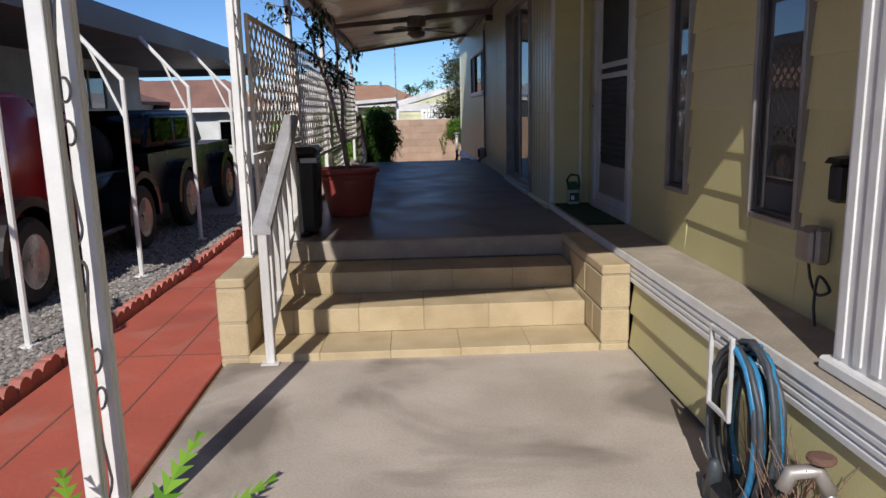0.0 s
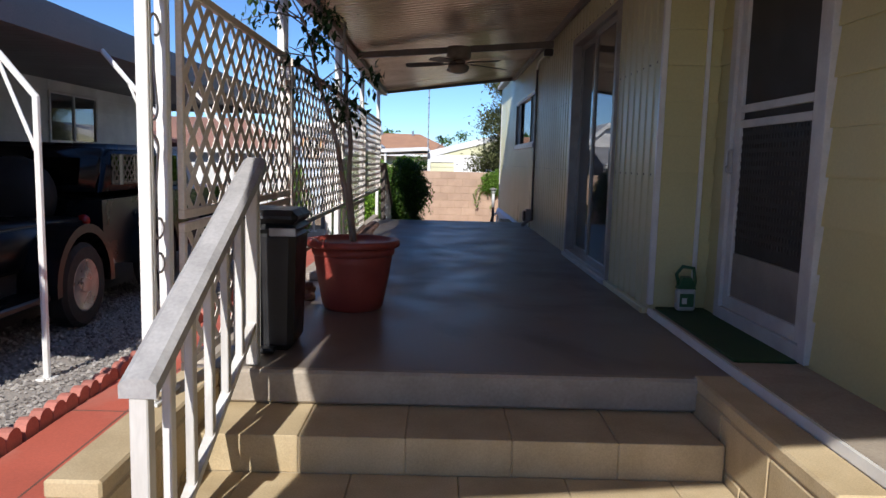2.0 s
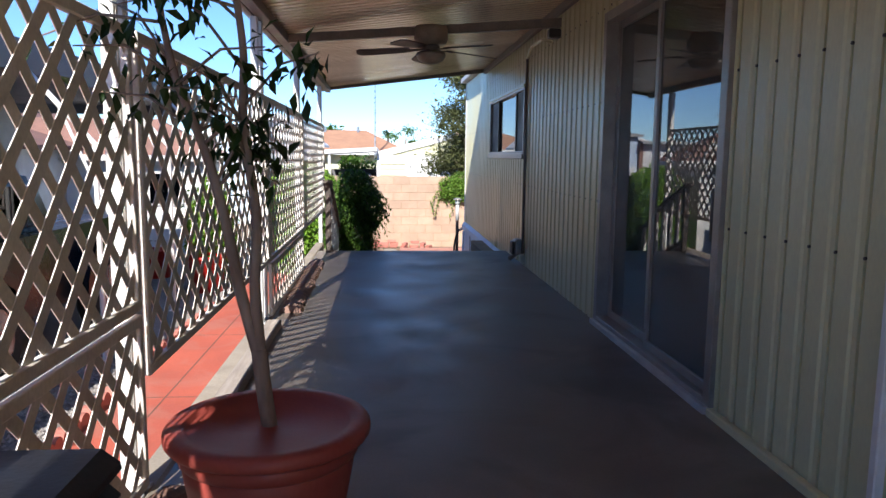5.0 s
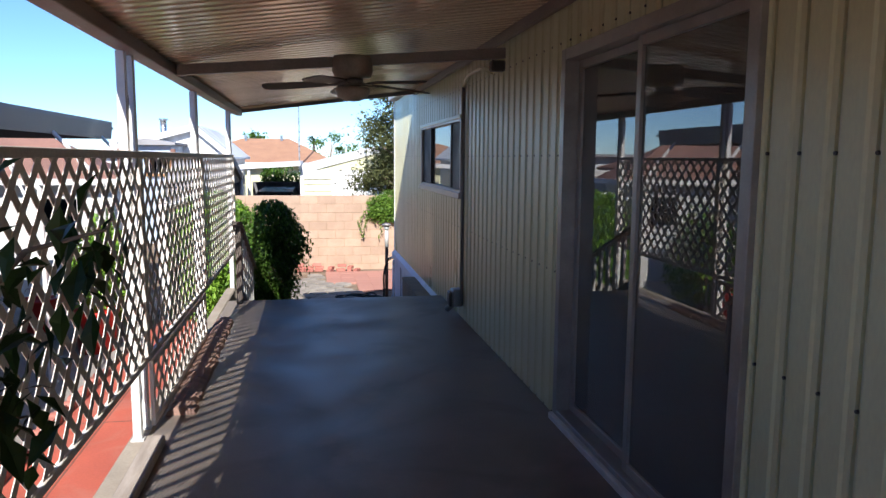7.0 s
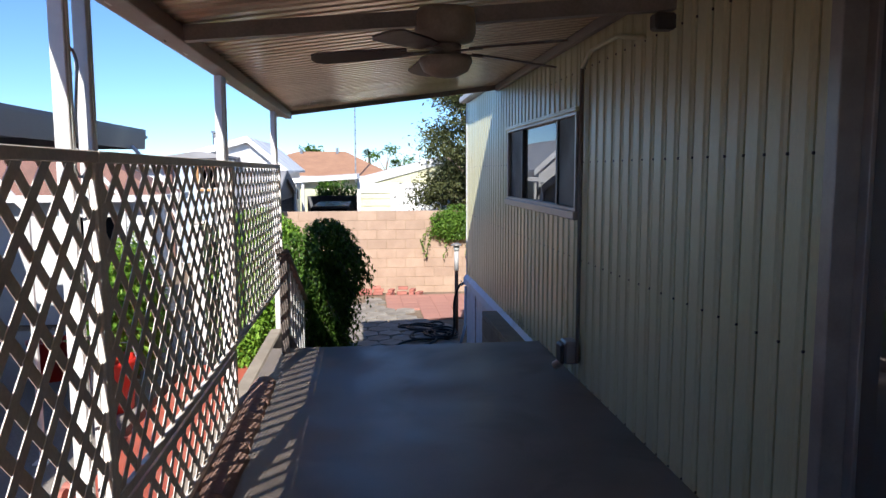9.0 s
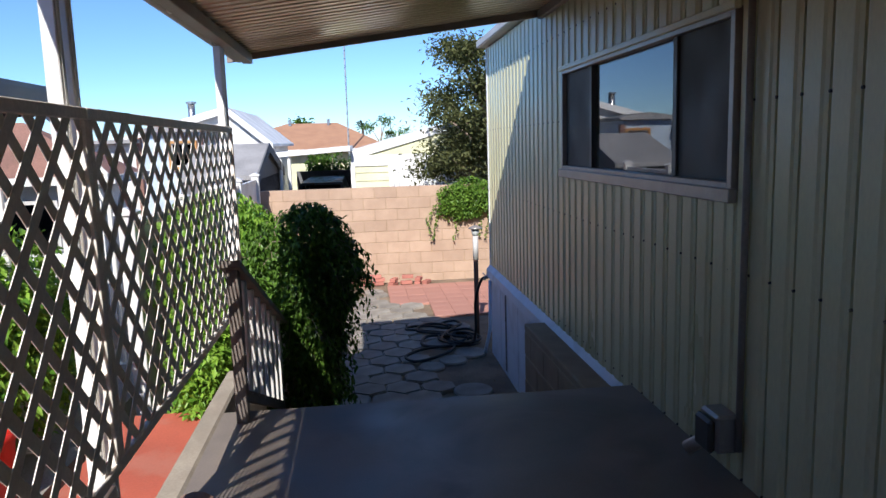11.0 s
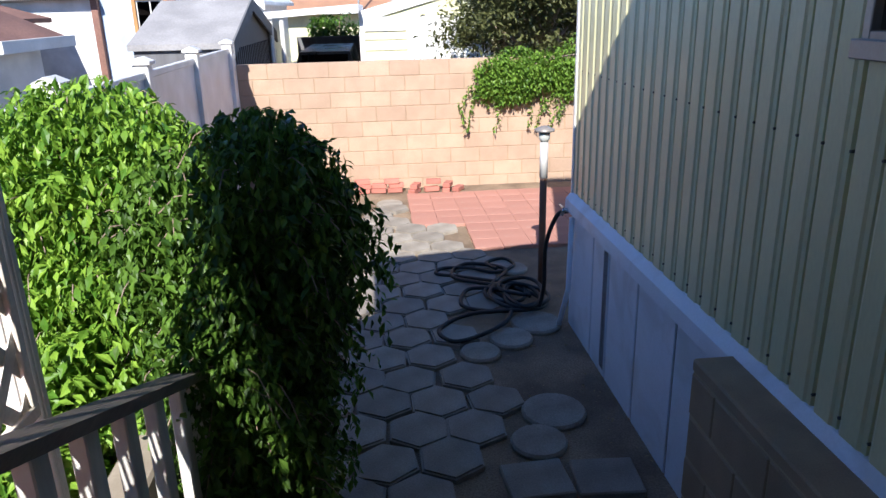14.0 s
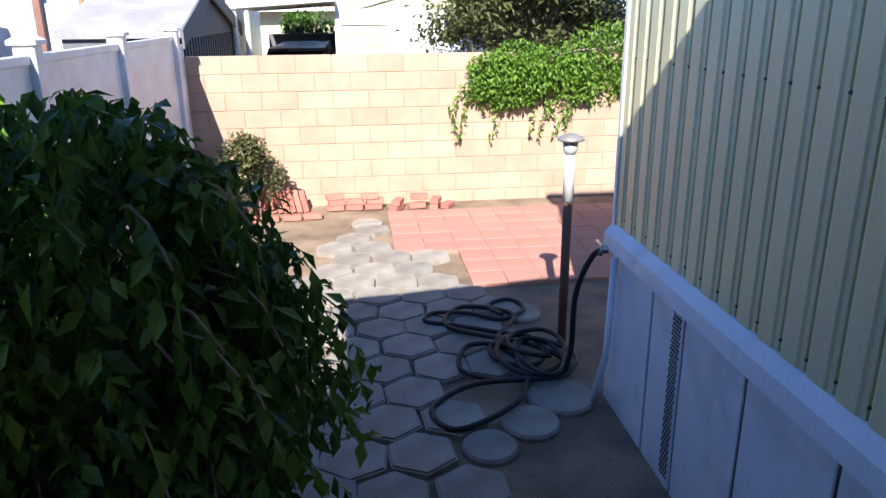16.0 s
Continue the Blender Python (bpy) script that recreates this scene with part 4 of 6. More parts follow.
def bush(name, label, centre, radii, n, size, mat, base, seed, droop=0.6, trunk_r=0.014):
    b = thing(name, label, "bush", base)
    pts = blob_points(n, centre, radii, seed)
    pts = pts[pts[:, 2] > base[2] + 0.03]
    lv = leaves("foliage", pts - np.array(base), size, mat, droop, seed=seed)
    lv.parent = b
    lv["kind"] = "stuff"
    r = random.Random(seed)
    c = Vector(centre) - Vector(base)
    for k in range(5):
        t = c + Vector((r.uniform(-0.6, 0.6) * radii[0], r.uniform(-0.6, 0.6) * radii[1], r.uniform(0.0, 0.5) * radii[2]))
        m = t * 0.5 + Vector((r.uniform(-0.1, 0.1), r.uniform(-0.1, 0.1), 0))
        part("stem", tube([(0.04 * k - 0.08, 0.03 * (k % 2), -0.02), m, t], [trunk_r, trunk_r * 0.7, trunk_r * 0.3], n=6), M_BARK, b, smooth=True)
    return b


def hedge(name, label, lobes, per, sprays, size, mat, base, seed):
    """A ficus of several lobes whose outer twigs arch out and droop, set with hanging leaves."""
    h = thing(name, label, "bush", base)
    r = np.random.default_rng(seed)
    out = []
    total = sum(v[3] * v[4] * v[5] for v in lobes)
    twigs = bmesh.new()
    for cx, cy, cz, rx, ry, rz in lobes:
        c, rad = np.array((cx, cy, cz)), np.array((rx, ry, rz))
        share = rx * ry * rz / total
        v = r.normal(size=(int(per * share), 3))
        v /= np.linalg.norm(v, axis=1)[:, None]
        out.append(c + v * rad * (r.uniform(0.3, 0.95, len(v)) ** 0.5)[:, None])
        for k in range(int(sprays * share)):
            d = r.normal(size=3)
            d /= np.linalg.norm(d)
            p, way = c + d * rad * r.uniform(0.7, 0.92), d * np.array((1, 1, 0.4)) + np.array((0, 0, 0.35))
            ln = r.uniform(0.12, 0.30)
            m = int(ln / 0.016)
            t = np.linspace(0, 1, m)[:, None]
            line = p + way * ln * 0.75 * t - np.array((0, 0, 1)) * ln * 0.75 * t * t
            out.append(line + r.normal(0, 0.008, (m, 3)))
            if k % 3 == 0:
                tube([Vector(q) - Vector(base) for q in line[::5]], 0.0025, twigs, 4)
    pts = np.concatenate(out)
    pts = pts[pts[:, 2] > base[2] + 0.05]
    lv = leaves("foliage", pts - np.array(base), size, mat, 0.85, seed=seed)
    lv.parent = h
    lv["kind"] = "stuff"
    tw = part("twig_growth", twigs, M_BARK, h)
    tw["kind"] = "stuff"
    q = random.Random(seed)
    for k, (cx, cy, cz, rx, ry, rz) in enumerate(lobes):
        t = Vector((cx, cy, cz)) - Vector(base)
        part("stem", tube([(0.05 * (k % 3) - 0.05, 0.04 * (k % 2), -0.02), t * 0.5 + Vector((q.uniform(-0.08, 0.08), q.uniform(-0.08, 0.08), 0)), t], [0.02, 0.014, 0.006], n=6), M_BARK, h, smooth=True)
    return h


# shade and sun on the ficus hedge are partly put into leaf colour
hedge("ficus_bush", "dense drooping ficus bush, its leaf colour darkened for the shade", [(-0.64, 15.28, 1.06, 0.30, 0.42, 0.40), (-0.46, 15.38, 0.84, 0.24, 0.38, 0.38), (-0.52, 15.30, 0.46, 0.16, 0.35, 0.42), (-0.74, 15.2, 0.45, 0.30, 0.45, 0.6), (-0.70, 15.2, -0.1, 0.22, 0.35, 0.5), (-0.98, 15.4, 0.75, 0.3, 0.4, 0.55)], 22000, 1000, 0.054, M_LEAFSHADED, (-0.70, 15.3, BACK), 5)
hedge("ficus_bush", "low drooping front of the ficus hedge in broken sun", [(-0.76, 14.92, 0.45, 0.20, 0.26, 0.5), (-0.62, 14.88, 0.05, 0.20, 0.25, 0.42), (-0.86, 15.0, 0.0, 0.25, 0.3, 0.5)], 6500, 450, 0.054, M_LEAFSHADED, (-0.78, 14.98, BACK), 6)
hedge("ficus_bush", "green ficus bush behind the lattice, its leaf colour brightened for the sun", [(-1.40, 15.7, 1.15, 0.36, 0.5, 0.42), (-1.15, 15.75, 0.95, 0.26, 0.45, 0.5), (-1.65, 15.7, 0.9, 0.32, 0.5, 0.62), (-1.40, 15.4, 0.3, 0.42, 0.5, 0.7), (-1.45, 16.3, 0.6, 0.45, 0.55, 0.9)], 16000, 900, 0.058, M_LEAFSUNLIT, (-1.42, 15.8, BACK), 7)
bush("ficus_bush", "green shrub along the lattice foot, its leaf colour brightened for the sun", (-1.42, 15.05, 0.12), (0.30, 0.62, 0.62), 7000, 0.07, M_LEAFSUNLIT, (-1.42, 15.0, BACK), 8, 0.6)
bush("ficus_bush", "sunlit green shrub seen through the lattice", (-2.45, 14.2, 0.6), (0.30, 1.1, 0.8), 6000, 0.075, M_LEAFSUNLIT, (-2.45, 14.2, -0.012), 18, 0.6)
bush("small_shrub", "small grey-green shrub with a few red flowers", (-1.30, 21.8, -0.02), (0.42, 0.3, 0.42), 2600, 0.06, M_LEAFDULL, (-1.30, 21.8, BACK), 9, 0.1, 0.012)
vine = thing("wall_vine", "green vine spilling over the block wall", "vine", (2.0, 22.3, 1.1))
pts = np.concatenate([blob_points(8500, (1.80, 22.30, 0.88), (0.84, 0.24, 0.42), 10, 12), blob_points(5000, (2.75, 22.28, 0.98), (0.75, 0.25, 0.52), 11, 9)])
nr = np.random.default_rng(12)
for k in range(26):
    x0, ln = nr.uniform(1.0, 2.6), nr.uniform(0.15, 0.62)
    m = int(ln * 70)
    t = np.linspace(0, 1, m)
    pts = np.concatenate([pts, np.stack([x0 + 0.08 * np.sin(3 * t + k), 22.26 + nr.normal(0, 0.02, m), 0.75 - ln * t], 1)])
lv = leaves("foliage", pts - np.array([2.0, 22.3, 1.1]), 0.062, leaf_material("vine_leaves", (0.07, 0.15, 0.02), (0.20, 0.34, 0.05)), 0.6, seed=13)
lv.parent = vine
lv["kind"] = "stuff"
part("stem", tube(hose_path([(-0.6, -0.04, -0.6), (-0.3, -0.05, -0.2), (0.3, -0.03, 0.0), (0.9, 0.0, 0.05)]), 0.012, n=6), M_BARK, vine, smooth=True)


def tree(name, label, base, height, crown, n, size, mat, seed, lobes=14):
    t = thing(name, label, "tree", base)
    r = random.Random(seed)
    part("trunk", tube([(0, 0, -0.1), (0.05, 0.02, height * 0.3), (0.0, 0.05, height * 0.6), (0.1, 0, height * 0.85)], [0.16, 0.12, 0.08, 0.03], n=9), M_BARK, t, smooth=True)
    nr = np.random.default_rng(seed)
    allp = []
    for k in range(lobes):
        a = 2 * math.pi * k / lobes + r.uniform(-0.3, 0.3)
        z = height * r.uniform(0.24, 0.98)
        d = crown * r.uniform(0.25, 1.0) * (1.15 - abs(z / height - 0.62))
        c = Vector((d * math.cos(a), d * math.sin(a), z))
        part("limb", tube([(0, 0, z * 0.62), c * 0.5 + Vector((0, 0, z * 0.35)), c], [0.05, 0.03, 0.008], n=6), M_BARK, t, smooth=True)
        m = n // lobes
        v = nr.normal(size=(m, 3)) * np.array([0.32, 0.32, 0.22]) * crown * 0.42
        allp.append(np.array(c) + v)
    lv = leaves("crown", np.concatenate(allp), size, mat, 0.3, seed=seed)
    lv.parent = t
    return t


tree("tree", "olive green tree standing behind the block wall", (2.75, 25.3, BACK), 4.7, 1.75, 30000, 0.11, M_LEAFDULL, 14, 60)
tree("tree", "distant dark green tree over the rooftops", (1.5, 66.0, BACK), 4.4, 2.2, 1600, 0.3, M_LEAFSHADED, 15)
tree("tree", "distant dark green tree over the rooftops", (-4.0, 62.0, BACK), 4.3, 2.4, 1600, 0.3, M_LEAFSHADED, 16)
palm = thing("palm_tree", "tall distant palm with a round head of fronds", "palm tree", (0.1, 75.0, BACK))
part("trunk", tube([(0, 0, 0), (0.1, 0, 3.9)], [0.18, 0.12]), M_BARK, palm, smooth=True)
for k in range(16):
    a, e = k * 2.4, -0.4 + 1.4 * (k / 16)
    bm = bmesh.new()
    tip = Vector((math.cos(a) * 0.75, math.sin(a) * 0.75, 3.9 + e * 0.7))
    side = Vector((-math.sin(a), math.cos(a), 0)) * 0.12
    mid = Vector((math.cos(a) * 0.45, math.sin(a) * 0.45, 4.0 + e * 0.6))
    vs = [bm.verts.new(v) for v in (Vector((0.1, 0, 3.9)), mid + side, tip, mid - side, mid + Vector((0, 0, 0.08)))]
    for f in ((0, 1, 4), (1, 2, 4), (2, 3, 4), (3, 0, 4)):
        bm.faces.new([vs[i] for i in f])
    part("frond", bm, M_LEAFPOT, palm)


# ---- on the deck ----
rail = thing("stair_railing", "white metal stair railing with a grey handrail", "railing", (-0.805, 4.10, 0.0))
part("post", box(-0.025, 0.025, -0.025, 0.025, 0.0, 0.76, 0.004), M_RAIL, rail)
part("post", box(-0.025, 0.025, 1.13, 1.18, DECK + 0.005, 1.31, 0.004), M_RAIL, rail)
part("foot_plate", box(-0.05, 0.05, -0.06, 0.06, 0.0, 0.008, 0.002), M_GREYWHITE, rail)
hr = prism([(-0.05, -0.025), (-0.05, 0.012), (-0.03, 0.028), (0.03, 0.028), (0.05, 0.012), (0.05, -0.025)], "y", -0.02, 1.34)
for v in hr.verts:
    v.co.y, v.co.z = v.co.y * 0.9 - 0.01, 0.775 + (v.co.y * 0.9 - 0.01) * 0.475 + v.co.z
part("handrail", hr, M_HANDRAIL, rail, "smooth grey handrail")
br = prism([(-0.018, -0.015), (0.018, -0.015), (0.018, 0.015), (-0.018, 0.015)], "y", 0.02, 1.14)
for v in br.verts:
    v.co.z += 0.13 + v.co.y * 0.475
part("bottom_rail", br, M_RAIL, rail)
for k in range(5):
    y = 0.19 * (k + 1)
    part("baluster", box(-0.014, 0.014, y - 0.02, y + 0.02, 0.13 + y * 0.475, 0.76 + y * 0.475, 0.003), M_RAIL, rail)

brail = thing("back_railing", "weathered wooden stair railing beside the back steps", "railing", (-0.86, 13.05, 0.0))
part("post", box(-0.03, 0.03, -0.035, 0.035, DECK, 1.29, 0.005), M_RAILWOOD, brail, "dark wooden end post")
part("post", box(-0.04, 0.04, 1.76, 1.84, -0.41, 0.54, 0.005), M_RAIL, brail)
SL = -0.405
for nm, h, x0, x1, hh in (("handrail", 1.27, -0.05, 0.05, 0.035), ("bottom_rail", 0.60, -0.02, 0.02, 0.06)):
    bm = prism([(x0, 0), (x1, 0), (x1, hh), (x0, hh)], "y", -0.08 if nm == "handrail" else 0.045, 1.92 if nm == "handrail" else 1.76)
    for v in bm.verts:
        v.co.z += h + SL * v.co.y
    part(nm, bm, M_RAILWOOD, brail, "dark wooden rail")
for k in range(7):
    y = 0.225 * (k + 1)
    part("baluster", box(-0.02, 0.02, y - 0.035, y + 0.035, 0.64 + SL * y, 1.275 + SL * y, 0.004), M_RAIL, brail)

bin_ = thing("trash_bin", "slim black step trash bin with a grey side and steel latch", "trash bin", (-0.80, 5.62, DECK))


def taper(x0, x1, y0, y1, z0, z1, k, bevel):
    bm = box(x0, x1, y0, y1, z0, z1, bevel)
    for v in bm.verts:
        f = k + (1 - k) * (v.co.z - z0) / (z1 - z0)
        v.co.x *= f
        v.co.y *= f
    return bm


part("body", taper(-0.135, 0.135, -0.17, 0.17, 0.0, 0.56, 0.86, 0.03), M_BLACK, bin_)
part("rim", box(-0.14, 0.14, -0.175, 0.175, 0.545, 0.585, 0.018), M_BLACK, bin_)
part("lid", taper(-0.14, 0.14, -0.175, 0.175, 0.587, 0.65, 1.06, 0.025), M_BLACK, bin_, "black domed lid")
part("side_panel", box(-0.143, -0.02, -0.178, -0.172, 0.03, 0.64, 0.003), M_HANDRAIL, bin_, "grey panel")
part("latch", box(0.02, 0.141, -0.186, -0.174, 0.535, 0.572, 0.003), M_STEEL, bin_, "steel latch plate")
part("pedal", box(-0.05, 0.05, -0.22, -0.15, 0.01, 0.03, 0.006), M_BLACK, bin_)

pot = thing("plant_pot", "large terracotta-red plastic pot with a thick rim", "plant pot", (-0.53, 6.52, DECK))
part("body", lathe([(0.165, 0.0), (0.18, 0.02), (0.205, 0.15), (0.228, 0.28), (0.24, 0.36), (0.22, 0.36), (0.21, 0.30), (0.05, 0.28)], n=40), M_TERRA, pot, smooth=True)
part("band", lathe([(0.236, 0.325), (0.242, 0.33), (0.246, 0.345), (0.246, 0.372), (0.238, 0.375)], n=40), M_TERRA, pot, smooth=True)
part("rim", lathe([(0.225, 0.375), (0.27, 0.375), (0.278, 0.385), (0.278, 0.405), (0.27, 0.415), (0.225, 0.415), (0.22, 0.40)], n=40), M_TERRA, pot, "rolled rim", True)
part("soil", lathe([(0.22, 0.30), (0.215, 0.335), (0.1, 0.35), (0.01, 0.352)], n=24), M_SOIL, pot, "dark potting soil", True)
ptree = thing("potted_tree", "thin sparse tree with two pale stems in the pot", "potted tree", (-0.53, 6.52, DECK + 0.33))
st = hose_path([(0.01, 0, 0), (-0.01, 0.0, 0.15), (-0.025, 0.01, 0.28)])
part("trunk", tube(st, 0.022, n=8), M_BARK, ptree, "pale grey-brown stem", True)
s1 = hose_path([(-0.02, 0.01, 0.26), (-0.03, 0.0, 0.45), (-0.025, 0.01, 0.65), (-0.05, 0.0, 0.88), (-0.05, 0.02, 1.07), (-0.065, 0.0, 1.25), (-0.06, 0.01, 1.34)])
part("stem", tube(s1, [0.017 - 0.010 * i / len(s1) for i in range(len(s1))], n=7), M_BARK, ptree, smooth=True)
s2 = hose_path([(-0.02, 0.01, 0.24), (-0.07, 0.0, 0.45), (-0.10, -0.02, 0.64), (-0.145, 0.0, 0.80), (-0.21, -0.03, 1.0), (-0.25, -0.02, 1.18), (-0.30, -0.06, 1.36)])
part("stem", tube(s2, [0.018 - 0.012 * i / len(s2) for i in range(len(s2))], n=7), M_BARK, ptree, smooth=True)
nr = np.random.default_rng(21)
lp = []
pr = random.Random(21)
for k in range(30):
    b = s2 if k % 3 else s1
    o = Vector(b[int(len(b) * pr.uniform(0.42, 0.97))])
    a = pr.uniform(0, 6.28)
    ln = pr.uniform(0.10, 0.30)
    e = o + Vector((math.cos(a) * ln - 0.07, math.sin(a) * ln * 0.8, pr.uniform(-0.06, 0.20)))
    part("twig", tube([o, (o + e) / 2 + Vector((0, 0, 0.04)), e], [0.005, 0.004, 0.002], n=5), M_BARK, ptree, smooth=True)
    m = pr.choice((3, 8, 16, 24, 30))
    along = nr.uniform(0.4, 1.1, (m, 1))
    lp.append(np.array(o) + (np.array(e) - np.array(o)) * along + nr.normal(0, 0.035, (m, 3)))
lv = leaves("foliage", np.concatenate(lp), 0.055, M_LEAFPOT, 0.8, seed=22)
lv.parent = ptree
lv["kind"] = "stuff"

# ceiling fan on the cross beam
FX, FY, FZ = 0.16, 10.5, 2.60
fan = thing("ceiling_fan", "beige five-blade ceiling fan at rest under the beam", "ceiling fan", (FX, FY, FZ))
M_FAN = material("aged_cream_enamel", (0.42, 0.34, 0.26), 0.45, scale=8)
M_BLADE = material("dark_wood_blade", (0.13, 0.10, 0.085), 0.5, stretch=(1, 1, 1), scale=8)
part("motor", lathe([(0.05, 0.06), (0.125, 0.05), (0.135, 0.02), (0.135, -0.05), (0.12, -0.085), (0.05, -0.095)], n=32), M_FAN, fan, smooth=True)
part("hub", lathe([(0.04, -0.095), (0.07, -0.10), (0.07, -0.135), (0.04, -0.15)], n=24), M_BEAM, fan, smooth=True)
part("light_bowl", lathe([(0.04, -0.15), (0.115, -0.155), (0.12, -0.175), (0.10, -0.215), (0.05, -0.24), (0.01, -0.245)], n=28), M_FAN, fan, "cream bowl cover", True)
for k in range(5):
    a = 2 * math.pi * k / 5 + 2.95
    bm = bmesh.new()
    pts = [(0.17, -0.045), (0.30, -0.06), (0.56, -0.068), (0.60, -0.045), (0.61, 0.0), (0.60, 0.045), (0.56, 0.068), (0.30, 0.06), (0.17, 0.045)]
    prism(pts, "z", -0.004, 0.004, bm)
    bd = part("blade", bm, M_BLADE, fan)
    bd.matrix_basis = pose(0, 0, -0.12, 0, 0, math.degrees(a)) @ pose(0, 0, 0, 11, 3, 0)
    arm = part("arm", box(0.06, 0.2, -0.018, 0.018, -0.012, -0.004, 0.003), M_BEAM, bd)

# things along the deck edge
brown = thing("clay_edging", "long ribbed half-round clay edging laid along the deck kerb", "edging", (-0.895, 9.76, DECK))
for k in range(20):
    bm, w = bmesh.new(), 0.085 - 0.008 * (k % 2)
    pts = [(-w, 0.0), (-w * 0.9, 0.022), (-w * 0.5, 0.042), (0.0, 0.05), (w * 0.5, 0.042), (w * 0.9, 0.022), (w, 0.0)]
    pc_ = part("piece", prism(pts, "y", 0.0, 0.118, bm), M_CLAY, brown)
    pc_.matrix_basis = pose(rng.uniform(-0.008, 0.008) - 0.001 * k, 0.122 * k, 0, 0, 0, rng.uniform(-4, 4))
plank = thing("plank", "weathered grey wooden plank lying beside the deck kerb", "plank", (-0.935, 7.45, DECK))
part("board", box(-0.045, 0.045, 0, 1.87, 0.0, 0.055, 0.006), M_PLANK, plank)
for x, y, k in ((-2.32, 13.3, 1.6), (-3.2, 14.3, 1.4)):
    can = thing("red_bucket", "bright red plastic bucket on the gravel behind the lattice", "bucket", (x, y, -0.012))
    part("body", lathe([(0.11 * k, 0.0), (0.13 * k, 0.24 * k), (0.145 * k, 0.25 * k), (0.145 * k, 0.27 * k), (0.12 * k, 0.27 * k), (0.10 * k, 0.02)], n=20), M_REDCAN, can, smooth=True)
    part("bail", tube([(-0.14 * k, 0, 0.25 * k), (-0.1 * k, 0.06, 0.34 * k), (0.1 * k, 0.06, 0.34 * k), (0.14 * k, 0, 0.25 * k)], 0.004, n=5), M_STEEL, can)
rock = thing("rock", "dark rough stones beside the pot", "rock", (-0.86, 6.75, DECK))
rk = bmesh.new()
bmesh.ops.create_icosphere(rk, subdivisions=3, radius=0.1)
for v in rk.verts:
    v.co *= 0.8 + 0.5 * noise.noise(v.co * 14)
    v.co.z = max(-0.0, v.co.z * 0.8 + 0.045)
part("stone", rk, M_BROWNTILE, rock)

jug = thing("spray_bottle", "green and clear weed killer jug on the turf", "bottle", (1.43, 6.40, 0.545))
part("body", taper(-0.065, 0.065, -0.04, 0.04, 0.0, 0.15, 1.0, 0.015), M_CLEAR, jug, "milky jug")
part("shoulder", prism([(-0.065, 0.15), (0.065, 0.15), (0.03, 0.23), (-0.03, 0.23)], "y", -0.035, 0.035), M_GREENPLASTIC, jug, "green shoulder")
part("grip", tube([(-0.045, 0, 0.15), (-0.07, 0, 0.25), (-0.03, 0, 0.30), (0.05, 0, 0.29), (0.065, 0, 0.20), (0.055, 0, 0.15)], 0.013), M_GREENPLASTIC, jug, "dark green grip", True)
part("label_plate", box(-0.05, 0.05, -0.0425, -0.0405, 0.03, 0.12), M_GREENPLASTIC, jug, "dark green label")
part("label_bar", box(-0.035, 0.0, -0.0445, -0.043, 0.05, 0.09), M_WHITE, jug, "pale unreadable print")

jug.scale = (0.82, 0.82, 0.86)

# ---- by the ledge at the start ----
col = thing("porch_column", "white fluted square metal porch column", "column", (1.445, 2.10, 0.53))
cb = box(-0.10, 0.10, -0.22, 0.22, 0.0, 2.2, 0.004)
for k in range(5):
    box(-0.106, -0.098, -0.20 + 0.09 * k, -0.16 + 0.09 * k, 0.06, 2.2, 0.002, cb)
for k in range(2):
    box(-0.08 + 0.09 * k, -0.04 + 0.09 * k, 0.218, 0.226, 0.06, 2.2, 0.002, cb)
part("shaft", cb, M_WHITE, col)
part("base", box(-0.13, 0.13, -0.25, 0.25, 0.0, 0.045, 0.008), M_WHITE, col)
mb = thing("wall_lamp", "black box lamp on the lapped siding", "wall lamp")
part("body", box(FRONT_X - 0.075, FRONT_X - 0.012, 2.66, 2.73, 1.02, 1.16, 0.012), M_BLACK, mb)
part("visor", prism([(FRONT_X - 0.085, 1.16), (FRONT_X - 0.012, 1.16), (FRONT_X - 0.012, 1.185), (FRONT_X - 0.07, 1.18)], "y", 2.65, 2.74), M_BLACK, mb)
ob = thing("outlet_box", "grey outdoor outlet box with a plugged black cord", "outlet")
part("body", box(FRONT_X - 0.07, FRONT_X - 0.012, 2.77, 2.89, 0.77, 0.91, 0.012), M_ALU, ob)
part("cover", box(FRONT_X - 0.095, FRONT_X - 0.068, 2.775, 2.885, 0.775, 0.905, 0.012), M_ALU, ob)
part("cord", tube(hose_path([(FRONT_X - 0.06, 2.84, 0.78), (FRONT_X - 0.05, 2.83, 0.70), (FRONT_X - 0.06, 2.76, 0.66), (FRONT_X - 0.05, 2.70, 0.69), (FRONT_X - 0.06, 2.76, 0.73), (FRONT_X - 0.06, 2.78, 0.62), (FRONT_X - 0.06, 2.76, 0.535)]), 0.006, n=6), M_BLACK, ob, "black cord", True)

reel = thing("hose_holder", "blue and grey hose hung on a metal holder", "garden hose", (1.12, 2.42, 0.0))
rr = random.Random(31)


def loops(n, ry, rz, m, r, seed):
    bm, q = bmesh.new(), random.Random(seed)
    pts = []
    for k in range(n * 24):
        a = 2 * math.pi * k / 24
        w = 1 + 0.10 * math.sin(a * 0.37 + seed)
        pts.append((q.uniform(-0.004, 0.004) + 0.05 * math.sin(a * 0.21 + seed), ry * w * math.sin(a), 0.31 + rz * w * math.cos(a) - 0.03 * abs(math.sin(a * 0.5))))
    tube(pts, r, bm, 7)
    return bm


